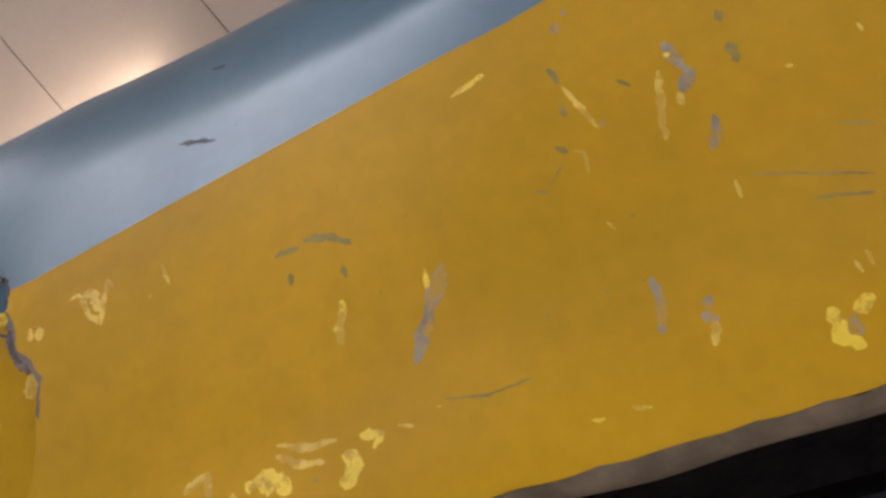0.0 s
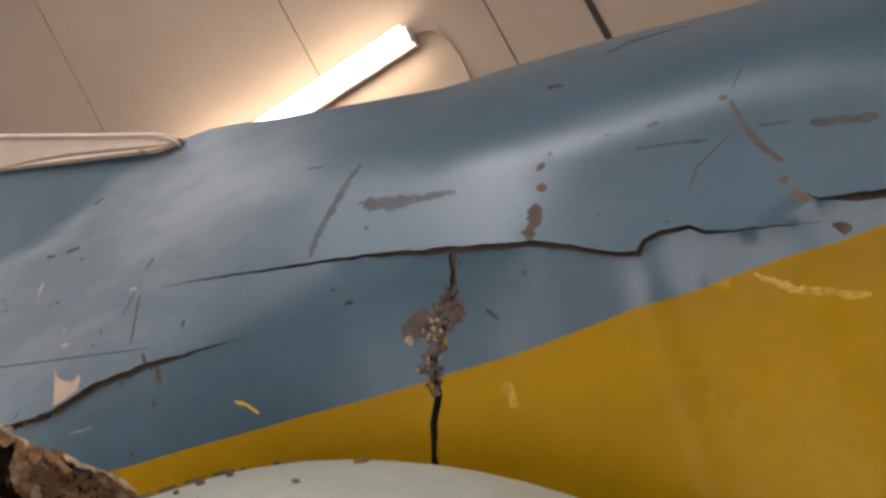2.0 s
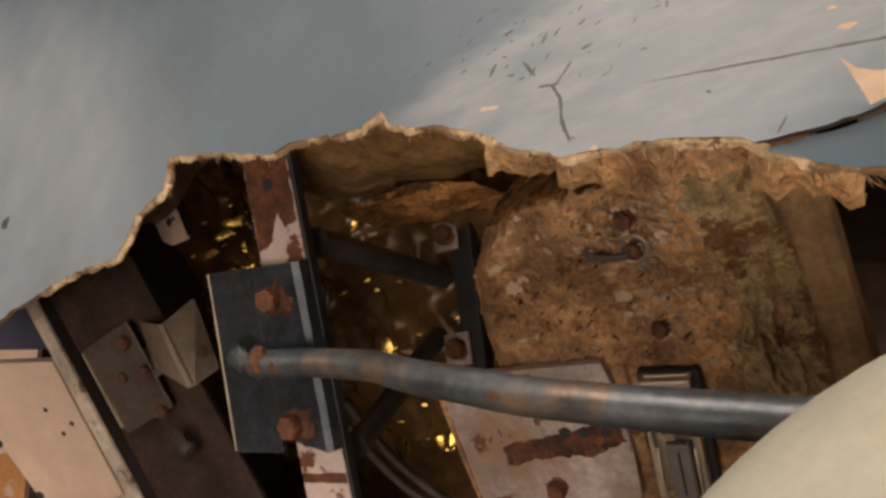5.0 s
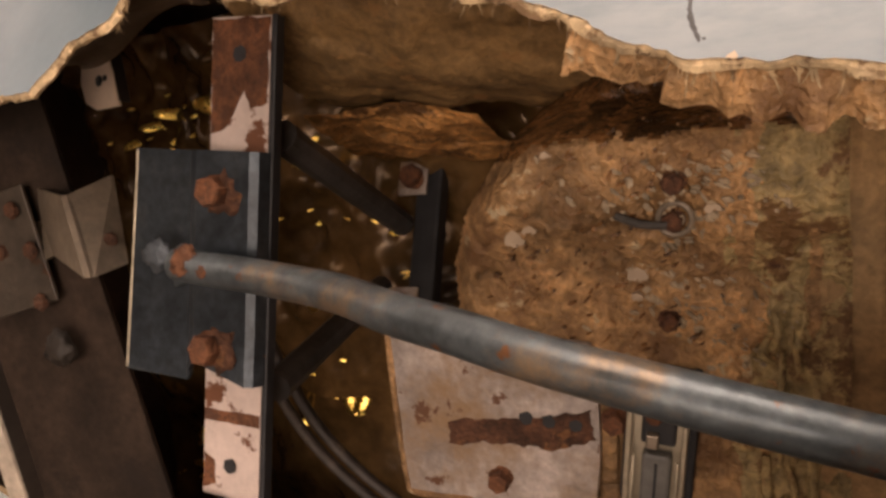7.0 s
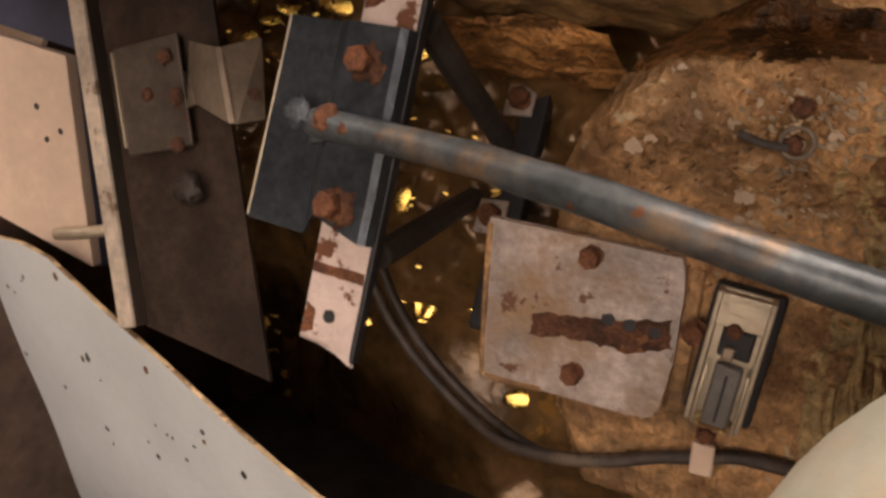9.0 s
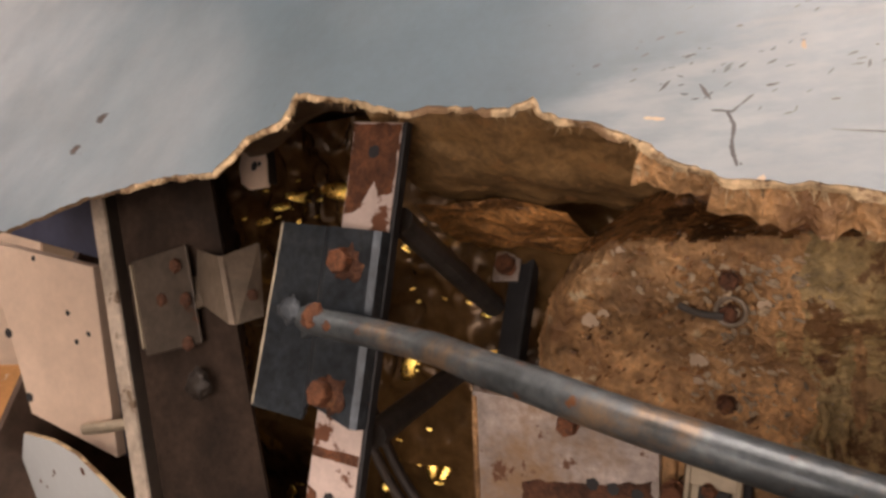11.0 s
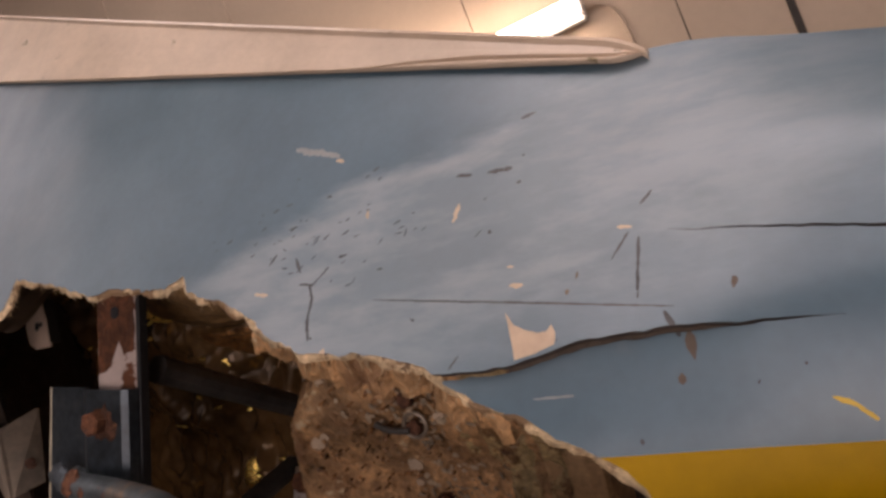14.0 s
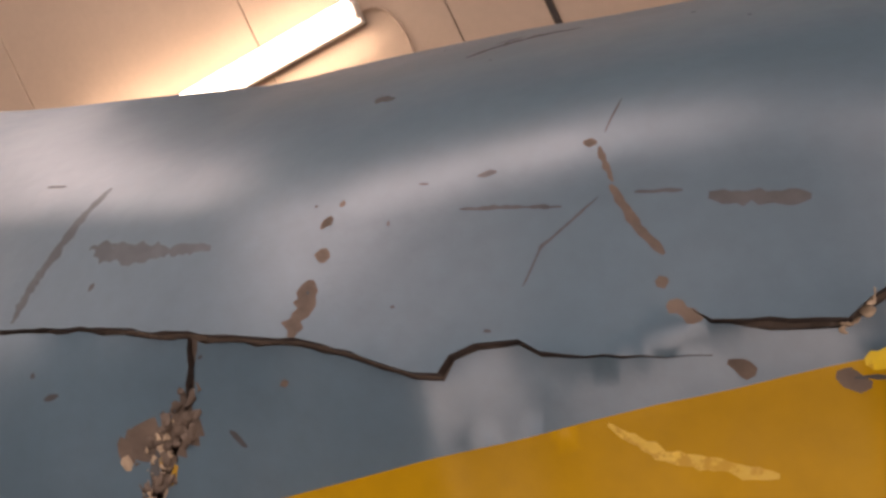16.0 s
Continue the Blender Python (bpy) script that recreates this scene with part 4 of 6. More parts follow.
# the short open crack that joins the upper break to the fork
regions.append((stroke([(interp(CRACK_X, z) + 0.0004, z) for z in np.linspace(0.9605, interp(BREAK, -0.2562) - 0.0012, 6)], 0.0036, 12), EDGE_DARK))
vehicle = thing("vehicle_front", "crash-damaged fibreglass vehicle front, blue over yellow, cracked and holed", "vehicle")
stripe_line = [(x, interp(STRIPE, x)) for x in np.linspace(-0.70, 0.39, 120)]
v_, f_, m_ = sheet(outer, slits, panel_y, 0.0062, 0.0042, paint_of, [stripe_line], regions, -1.272)
body_panel = part("body_panel", mesh_of("body_panel", v_, f_, [FIBRE_BACK, FIBRE, BLUE, YELLOW, GAP, SMEAR, SMEAR_PALE, PRIMER, OLIVE, SCUFF, FILLER, CREAM, LIGHTSCRATCH, OLIVE_GREY, CREAM_DULL], m_, smooth=True),
                  None, vehicle, "blue and yellow painted fibreglass panel with cracks and a torn edge")


def backing(line, w):
    """A strip of broken filler that shows through a crack."""
    bm = bmesh.new()
    pts = ragged(line, 0.003, 0.0004, 9, closed=False)
    rows = []
    for k, (x, z) in enumerate(pts):
        q0, q1 = pts[max(0, k - 1)], pts[min(len(pts) - 1, k + 1)]
        d = Vector((q1[0] - q0[0], q1[1] - q0[1])).normalized()
        row = []
        for sg in (-1, 0, 1):
            a, b = x - d.y * w * sg, z + d.x * w * sg
            row.append(bm.verts.new((a, max(panel_y(a, b), panel_y(x, z)) + 0.0030 + 0.0010 * noise.noise(Vector((a * 300, b * 300, 1))), b)))
        rows.append(row)
    for a, b in zip(rows, rows[1:]):
        for k in range(2):
            bm.faces.new((a[k], a[k + 1], b[k + 1], b[k]))
    part("crack_filler", bm, FILLER, vehicle, "brown filler showing through a crack")


for crack in (CRACK1, CRACK2[2:], FORK[:4], CRACK_K):
    backing(crack, 0.0045)


def crumbs_along(line, n, spread, sizes, seed, material, label, shift=(0.0, 0.0)):
    """Loose crumbs of broken filler clinging along a crack."""
    r = random.Random(seed)
    bm = bmesh.new()
    for _ in range(n):
        k = r.randrange(len(line) - 1)
        t = r.random()
        x = line[k][0] + t * (line[k + 1][0] - line[k][0]) + shift[0] + r.gauss(0, spread)
        z = line[k][1] + t * (line[k + 1][1] - line[k][1]) + shift[1] + r.gauss(0, spread)
        q = r.uniform(*sizes)
        bmesh.ops.create_icosphere(bm, subdivisions=2, radius=q, matrix=pose(x, panel_y(x, z) + 0.0002, z, r.uniform(-12, 12), r.uniform(0, 180), r.uniform(-12, 12)) @ Matrix.Diagonal((r.uniform(0.7, 2.0), 0.25, r.uniform(0.6, 1.3), 1)))
    for v in bm.verts:
        v.co += 0.0013 * noise.noise_vector(v.co * 520) + 0.0005 * noise.noise_vector(v.co * 1300)
    tagged(part("crumbled_filler", bm, material, vehicle, label, smooth=True), kind="stuff")


crumbs_along(FORK[1:5], 80, 0.0030, (0.0008, 0.0022), 5, FILLER, "brown crumbled filler", (-0.001, 0.0))
crumbs_along(FORK[1:5], 26, 0.0020, (0.0005, 0.0012), 6, CREAM_DULL, "cream crumbled filler", (-0.005, 0.0))
crumbs_along(CRACK_Y[1:6], 26, 0.0012, (0.0007, 0.0018), 7, FILLER, "brown crumbled filler")
crumbs_along(CRACK_K[3:9], 14, 0.0008, (0.0005, 0.0013), 8, CREAM_DULL, "cream crumbled filler")


def ribbon(line, lo, hi, back, seed, dy=0.0):
    """A frayed fringe hanging from a torn edge, lo to hi long, lying back by `back`."""
    bm = bmesh.new()
    rows = []
    for i, (x, z) in enumerate(line):
        q0, q1 = line[max(0, i - 1)], line[min(len(line) - 1, i + 1)]
        dx, dz = q1[0] - q0[0], q1[1] - q0[1]
        L = math.hypot(dx, dz) or 1
        nx, nz = dz / L, -dx / L
        w = lo + (hi - lo) * max(0.0, 0.5 + 0.9 * noise.noise(Vector((x * 60, z * 60, seed))) + 0.5 * noise.noise(Vector((x * 400, z * 400, seed))))
        y = panel_y(x, z) + dy
        rows.append([bm.verts.new(p) for p in ((x - nx * 0.002, y + 0.0006, z - nz * 0.002), (x + nx * w * 0.5, y + 0.0002 + back * 0.3, z + nz * w * 0.5),
                                               (x + nx * w, y + back, z + nz * w), (x + nx * w * 0.4, y + back + 0.003, z + nz * w * 0.4))])
    for a, b in zip(rows, rows[1:]):
        for k in range(3):
            bm.faces.new((a[k], a[k + 1], b[k + 1], b[k]))
    return bm


part("torn_edge", ribbon([p for p in torn[:-30] if p[0] > -1.268], 0.0008, 0.0052, 0.0025, 41), FIBRE, vehicle, "frayed cream fibreglass edge")
mat_line = [p for p in torn if -0.845 < p[0] < -0.690]
part("torn_matting", ribbon(mat_line, 0.003, 0.017, 0.013, 44, 0.004), DIRT, vehicle, "torn brown glass matting")

def strands(line, n, lengths, seed, material, label):
    """Frayed glass fibres hanging back from a torn edge."""
    r = random.Random(seed)
    bm = bmesh.new()
    for _ in range(n):
        x, z = r.choice(line)
        x += r.uniform(-0.003, 0.003)
        q = r.uniform(*lengths)
        a = r.uniform(-0.9, 0.9)
        y = panel_y(x, z) + 0.004
        pts = [(x, y, z + 0.001), (x + 0.4 * q * a, y + r.uniform(0.1, 0.6) * q, z - 0.5 * q), (x + q * a + r.uniform(-0.4, 0.4) * q, y + r.uniform(0.3, 1.3) * q, z - r.uniform(0.6, 1.1) * q)]
        w = r.uniform(0.0003, 0.0009)
        rows = []
        for k in range(5):
            t = k / 4
            p = [(1 - t) ** 2 * pts[0][c] + 2 * t * (1 - t) * pts[1][c] + t * t * pts[2][c] for c in range(3)]
            h = w * (1.1 - t)
            rows.append([bm.verts.new((p[0] + dx * h, p[1] + dy * h, p[2])) for dx, dy in ((-1, 0), (0.5, -0.87), (0.5, 0.87))])
        for u, v in zip(rows, rows[1:]):
            for k in range(3):
                bm.faces.new((u[k], u[(k + 1) % 3], v[(k + 1) % 3], v[k]))
    tagged(part("frayed_fibre", bm, material, vehicle, label), kind="stuff")


strands(mat_line, 90, (0.003, 0.011), 51, FIBRE, "pale frayed glass fibres")
strands(mat_line, 70, (0.004, 0.014), 52, DIRT, "brown frayed glass fibres")
strands([p for p in torn if -1.11 < p[0] < -0.84], 120, (0.002, 0.006), 53, FIBRE, "pale frayed glass fibres")

# the worn lower lip and the dark beam under it
lip = [(x, interp([(p[0], p[1]) for p in bottom_line], x)) for x in np.linspace(-0.24, 0.40, 80)]
bm = bmesh.new()
rows = []
for x, z in lip:
    h = 0.0055 + 0.0015 * noise.noise(Vector((x * 25, 3, 1)))
    y = panel_y(x, z)
    rows.append([bm.verts.new(p) for p in ((x, y - 0.0006, z + 0.0012 * noise.noise(Vector((x * 120, 0, 0)))), (x, y + 0.0022, z - h * 0.6), (x, y + 0.006, z - h), (x, y + 0.03, z - h), (x, y + 0.03, z + 0.002))])
for a, b in zip(rows, rows[1:]):
    for k in range(4):
        bm.faces.new((a[k], a[k + 1], b[k + 1], b[k]))
part("lower_lip", bm, LIP, vehicle, "worn grey-brown lower edge", smooth=True)
part("crossmember", join(block(0.9, 0.09, 0.055, pose(0.12, 0.355, 0.727, 0, 9, 0), 0.008), block(0.9, 0.02, 0.012, pose(0.12, 0.303, 0.712, 0, 9, 0), 0.003)), BLACK, vehicle, "dark steel beam under the panel")
for x in (-0.02, 0.10, 0.22):
    part("rib", block(0.022, 0.10, 0.06, pose(x, 0.34, 0.667 - 0.16 * x, 0, 9, 0), 0.004), BLACK, vehicle)
part("clip", block(0.012, 0.01, 0.010, pose(0.020, 0.290, 0.742, 0, 9, 0), 0.003), CREAM, vehicle, "small pale clip")

# the trim rail along the top, tapering to a rounded tip
bm = bmesh.new()
rows = []
for i in range(90):
    t = i / 89
    x = -0.6180 - t ** 1.8 * 1.29
    zt, zb = 1.1496 + 0.4585 * (-0.616 - x), 1.1335 + 0.340 * (-0.609 - x)
    end = min(1.0, (-0.6179 - x) / 0.016) ** 0.5
    mid = zb + 0.45 * (zt - zb)
    zt, zb = mid + (zt - mid) * end, mid + (zb - mid) * end
    h = zt - zb
    yf = max(0.239, panel_y(x, zb) - 0.005) + 0.003 * (1 - end)
    zt, zb = zt + 0.8 * (yf - 0.239), zb + 0.8 * (yf - 0.239)
    yp = panel_y(x, zb) + 0.003
    w = max(0.0014, min(0.012, 0.25 * h) * (1 - smooth((-0.69 - x) / 0.13)))
    prof = [(yf + 0.028, zt), (yf + 0.004, zt), (yf + 0.001, zt - 0.0012), (yf, zt - 0.004), (yf + 0.0022, zt - 0.0062), (yf + 0.0020, zt - 0.5 * h), (yf + 0.0012, zb + 1.25 * w), (yf + 0.0045, zb + w), (yf + 0.0012, zb + 0.75 * w),
            (yf, zb + 0.25 * w), (yf + 0.0008, zb + 0.06 * w), (yf + 0.003, zb), (yp, zb + 0.9 * max(0.0, yp - yf - 0.003))]
    rows.append([bm.verts.new((x, y, z + 0.0005 * noise.noise(Vector((x * 50, k, 0))))) for k, (y, z) in enumerate(prof)])
for a, b in zip(rows, rows[1:]):
    for k in range(len(a) - 1):
        bm.faces.new((a[k], a[k + 1], b[k + 1], b[k]))
bm.faces.new(rows[0])
part("trim_rail", bm, TRIM, vehicle, "stained pale trim rail with a rounded end", smooth=False)

# added boards that close the body behind the panel and keep light out
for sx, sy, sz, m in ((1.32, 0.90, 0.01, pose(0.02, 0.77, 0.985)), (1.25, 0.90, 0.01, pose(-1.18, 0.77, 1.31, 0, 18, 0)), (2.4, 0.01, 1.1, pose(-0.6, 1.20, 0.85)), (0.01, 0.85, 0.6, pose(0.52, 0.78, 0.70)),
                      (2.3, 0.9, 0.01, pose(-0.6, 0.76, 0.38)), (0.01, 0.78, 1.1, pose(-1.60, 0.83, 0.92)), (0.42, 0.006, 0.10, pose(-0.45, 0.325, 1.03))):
    part("light_shield", block(sx, sy, sz, m, 0), CAVITY, vehicle, "added dark board that keeps light out of the body")
part("skirt", block(1.9, 0.35, 0.62, VEH.inverted() @ pose(-0.6, 0.75, 0.31), 0.02), DARK, vehicle, "dark lower body")


# ---- inside the hole: frames that lie in the leaning planes of the brackets ----
def leaning(x, y, z, degrees, turn=0.0):
    """Local x along the panel, local z up the leaning plane, local -y towards the viewer."""
    return pose(x, y, z, degrees, 0, turn)


# support bracket with its strut
LS = leaning(-1.074, 0.320, 1.112, 21.2) @ pose(0, 0, 0, 0, 6.4, 0)
br = thing("strut_bracket", "flaking angle strip with bolted blue-grey plate and welded tube strut", "bracket")


def strip_local(z):
    return (z - 1.112) / 0.932


out = []
for k in range(30):
    out.append((-0.0225 + 0.0006 * noise.noise(Vector((k, 1, 0))), 0.023 - k * 0.0108))
right_side = [(0.0225 + 0.0006 * noise.noise(Vector((k, 5, 0))), 0.023 - k * 0.0108) for k in range(30)]
foot = [(0.026, -0.299), (0.010, -0.293), (-0.008, -0.290), (-0.023, -0.287)]
strip = prism(right_side + foot + out[::-1], 0.0, 0.004, LS)
part("strip", strip, FLAKED, br, "white painted strip flaking to rust")
part("flange", block(0.004, 0.009, 0.32, LS @ pose(0.0245, 0.0045, -0.136), 0.001), BLACK, br, "dark return flange of the strip")
part("rust_patch", prism(ragged([(-0.0215, 0.022), (0.0215, 0.022), (0.0215, -0.030), (0.008, -0.034), (0.004, -0.022), (-0.010, -0.046), (-0.0215, -0.05)], 0.004, 0.002, 5), -0.0008, 0.001, LS), RUST, br)
part("rust_patch", prism(ragged([(-0.022, -0.232), (0.022, -0.230), (0.022, -0.238), (-0.022, -0.239)], 0.004, 0.0012, 8), -0.0007, 0.001, LS), RUST, br)
part("rust_patch", prism(ragged([(-0.022, -0.262), (-0.014, -0.266), (-0.012, -0.282), (-0.022, -0.286)], 0.003, 0.0015, 9), -0.0007, 0.001, LS), RUST, br)
for z in (0.0, -0.2675):
    part("bolt_hole", hexbolt(LS @ pose(0, -0.0012, z) @ Matrix.Diagonal((1, 0.06, 1, 1)), 0.0042, 0.004, 3), BLACK, br)
plate_m = LS @ pose(-0.004, -0.006, -0.137)
prof = [(-0.080, 0.006), (-0.034, 0.006), (-0.029, 0.003), (-0.024, -0.004), (-0.019, -0.006), (0.022, -0.006), (0.027, -0.003), (0.029, 0.004), (0.029, 0.012)]
bm = bmesh.new()
cols = []
for i, (u, d) in enumerate(prof):
    lo = -0.078 if u < -0.03 else -0.072 + 0.020 * smooth((u + 0.03) / 0.02) * (1 - smooth((u + 0.005) / 0.02))
    zs = np.linspace(0.076, lo, 14)
    cols.append([[bm.verts.new(plate_m @ Vector((u - (0.080 if u < -0.07 else 0) * 0.5 * (0.10 - 1.3 * w if w < 0.07 else 0.01) + 0.0006 * noise.noise(Vector((w * 40, i, 0))), d + off, w))) for w in zs] for off in (0, 0.003)])
for a, b in zip(cols, cols[1:]):
    for k in range(13):
        bm.faces.new((a[0][k], b[0][k], b[0][k + 1], a[0][k + 1]))
        bm.faces.new((a[1][k + 1], b[1][k + 1], b[1][k], a[1][k]))
    for k in (0, 13):
        bm.faces.new((a[0][k], a[1][k], b[1][k], b[0][k]))
for c in (cols[0], cols[-1]):
    for k in range(13):
        bm.faces.new((c[0][k], c[0][k + 1], c[1][k + 1], c[1][k]))
part("plate", bm, STEEL, br, "blue-grey folded steel plate")
edge = [plate_m @ Vector((-0.080 - 0.040 * (0.10 - 1.3 * w if w < 0.07 else 0.01), 0.0068, w)) for w in np.linspace(0.076, -0.077, 8)]
part("rim", rod(edge, 0.0014, 8, 0.3), ZINC, br, "bare bright edge of the plate", smooth=True)
for i, z in enumerate((-0.087, -0.187)):
    part("bolt", hexbolt(LS @ pose(-0.006 if i == 0 else -0.009, -0.012, z, 0, 20 * i, 0), 0.0092, 0.009, i), RUST, br, "rusted hexagon bolt")
for i, z in enumerate((-0.087, -0.187)):
    part("rust_crust", lump_mesh(LS @ pose(-0.002, -0.011, z - 0.001), 0.0140, 0.0035, 20 + i), RUST_DARK, br, "scaled rust round a bolt", smooth=True)
tube_line = [(-1.112, 0.343, 0.982), (-1.09, 0.340, 0.978), (-1.05, 0.336, 0.972), (-1.005, 0.329, 0.9635), (-0.975, 0.319, 0.956), (-0.94, 0.305, 0.944), (-0.90, 0.294, 0.933), (-0.85, 0.286, 0.919), (-0.75, 0.288, 0.898), (-0.62, 0.290, 0.874), (-0.40, 0.300, 0.832)]
part("strut", rod(tube_line, 0.0104, 24, 0.02), TUBE_STEEL, br, "rust-stained bent steel tube", smooth=True)
part("weld", lump_mesh(pose(-1.117, 0.352, 0.984, 20), 0.012, 0.008, 3), TUBE_STEEL, br, "lumpy weld bead", smooth=True)
part("weld", lump_mesh(pose(-1.134, 0.345, 0.989, 21), 0.0100, 0.0022, 11), BARE, br, "bare bright weld spatter", smooth=True)
for x, y, z, r in ((-1.098, 0.3315, 0.981, 0.0095), (-1.080, 0.3300, 0.974, 0.005)):
    part("rust_patch", lump_mesh(pose(x, y, z, 0, 10, 0), r, 0.0016, int(r * 9000)), RUST, br, "rust patch", smooth=True)

# diagonal braces behind the strip
brace = thing("diagonal_brace", "dark steel brace bars meeting at a bolted post", "brace")
part("bar", rod([(-1.068, 0.365, 1.076), (-1.076, 0.47, 1.083), (-1.086, 0.585, 1.091)], 0.0118, 10), DARK, brace)
part("bar", rod([(-1.088, 0.430, 0.918), (-1.098, 0.51, 0.972), (-1.108, 0.60, 1.034)], 0.0112, 10), DARK, brace)
LP = leaning(-1.078, 0.582, 1.136, 3)
part("post", block(0.026, 0.02, 0.34, LP @ pose(0.014, 0.015, -0.06), 0.003), BLACK, brace)
for dz in (0.0, -0.123):
    part("plate", block(0.030, 0.004, 0.034, LP @ pose(0, 0, dz), 0.002), PLATE_PAINT, brace)
    part("bolt", hexbolt(LP @ pose(0, -0.002, dz), 0.010, 0.008, 4), RUST, brace)

# dirt-crusted housing
LB = leaning(-0.844, 0.428, 0.994, 33.2)


def bxz(x, z):
    return (x + 0.844, (z - 0.994) / 0.836)


def crown(w):
    """How far the housing's face bulges out above its middle."""
    return -0.032 * smooth((w + 0.008) / 0.062)


def on_face(u, w, out=0.0):
    """A place on the bulging face, which narrows as it comes forward."""
    k = 1 + crown(w) / 0.444
    return pose(0.042 + (u - 0.042) * k, crown(w) - out, 0.094 + (w - 0.094) * k)


housing = thing("inner_housing", "dirt-crusted brown fibreglass housing inside the body", "housing")
outline = [bxz(*p) for p in ((-0.735, 1.115), (-0.80, 1.120), (-0.855, 1.112), (-0.888, 1.091), (-0.922, 1.066), (-0.954, 1.032), (-0.972, 0.998), (-0.974, 0.960), (-0.972, 0.90), (-0.965, 0.84), (-0.94, 0.79), (-0.735, 0.77))]
ol = np.array(ragged(outline, 0.006, 0.0015, 61))
NX, NZ = 220, 260
u0, u1, w0, w1 = ol[:, 0].min(), ol[:, 0].max(), ol[:, 1].min(), ol[:, 1].max()
gu, gw = np.meshgrid(np.linspace(u0, u1, NX), np.linspace(w0, w1, NZ))
verts, coat_of = [], []
for u, w in zip(gu.ravel(), gw.ravel()):
    dist = np.sqrt(((ol - (u, w)) ** 2).sum(1)).min() * (1 if inside(ol, np.array([[u, w]]))[0] else -1)
    left = u < 0.05
    d = 0.0
    if left or w > 0.12:
        d = 0.035 * (1 - smooth((dist + 0.004) / 0.034)) ** 2
        if dist < 0:
            d += min(0.30, -dist * 7)
    d += 0.05 * smooth((w - 0.082) / 0.024)
    q = Vector((u * 30, w * 30, 3))
    d -= 0.0045 * noise.fractal(q, 1.0, 2.0, 4) + 0.0022 * noise.noise(q * 4.3) + 0.0012 * abs(noise.noise(q * 9.1))
    d += 0.010 * math.exp(-((u - 0.02) ** 2 + (w - 0.045) ** 2) / 0.0004) if w > 0 else 0
    verts.append(LB @ on_face(u, w) @ Vector((0, d, 0)))
    wob = 0.010 * noise.noise(Vector((u * 22, w * 22, 9))) + 0.005 * noise.noise(Vector((u * 95, w * 95, 2)))
    coat_of.append(1 if w + 0.8 * wob > 0.084 - 0.02 * smooth((-0.05 - u) / 0.06) and u < 0.10 else 2 if u + wob * 2.2 + 0.05 * noise.noise(Vector((u * 60, w * 25, 4))) > 0.066 else 0)
faces = [(j * NX + i, j * NX + i + 1, (j + 1) * NX + i + 1, (j + 1) * NX + i) for j in range(NZ - 1) for i in range(NX - 1)]
part("body", mesh_of("body", verts, faces, [DIRT, RESIN_DARK, DIRT_PALE], [coat_of[q[0]] for q in faces], smooth=True), None, housing, "dirt-crusted brown fibreglass")
# crumbs of dirt and flakes of paint stuck on it
crumbs = bmesh.new()
for i in range(420):
    u, w = rnd.uniform(-0.10, 0.09), rnd.gauss(0.0, 0.05)
    if not inside(ol, np.array([[u, w]]))[0] or np.sqrt(((ol - (u, w)) ** 2).sum(1)).min() < 0.036:
        continue
    bmesh.ops.create_icosphere(crumbs, subdivisions=1, radius=rnd.uniform(0.0008, 0.0026), matrix=LB @ on_face(u, w) @ pose(0, 0, 0, rnd.uniform(0, 90), rnd.uniform(0, 90), 0) @ Matrix.Diagonal((rnd.uniform(0.6, 1.8), 0.8, rnd.uniform(0.5, 1.2), 1)))
tagged(part("caked_dirt", crumbs, DIRT, housing, "caked crumbs of dirt"), kind="stuff")
crust = bmesh.new()
for i in range(260):
    u, w = (rnd.gauss(0.035, 0.030), rnd.gauss(0.052, 0.014)) if i % 2 else (rnd.gauss(0.030, 0.022), rnd.gauss(-0.025, 0.020))
    if not inside(ol, np.array([[u, w]]))[0] or w > 0.078 or u > 0.085:
        continue
    bmesh.ops.create_icosphere(crust, subdivisions=1, radius=rnd.uniform(0.0007, 0.0026), matrix=LB @ on_face(u, w, 0.001) @ pose(0, 0, 0, rnd.uniform(0, 90), rnd.uniform(0, 90), 0) @ Matrix.Diagonal((rnd.uniform(0.6, 2.2), 0.6, rnd.uniform(0.5, 1.4), 1)))
for v in crust.verts:
    v.co += 0.0010 * noise.noise_vector(v.co * 480)
tagged(part("pale_crust", crust, CREAM_DULL, housing, "pale clustered crust of dried resin"), kind="stuff")
gouges = bmesh.new()
for i in range(230):
    u, w = rnd.uniform(-0.115, 0.03), rnd.uniform(-0.10, 0.09)
    if not inside(ol, np.array([[u, w]]))[0] or np.sqrt(((ol - (u, w)) ** 2).sum(1)).min() < 0.034:
        continue
    a, q = radians(rnd.gauss(35, 14)), rnd.uniform(0.002, 0.007)
    join(gouges, prism(stroke([(u, w), (u + q * math.cos(a), w + q * math.sin(a))], rnd.uniform(0.0008, 0.002), i), -0.0016 - rnd.uniform(0, 0.001), 0.004, LB @ on_face(u, w) @ pose(-u, 0, -w)))
tagged(part("dirt_streak", gouges, RESIN_DARK, housing, "dark scratches in the dirt"), kind="stuff")
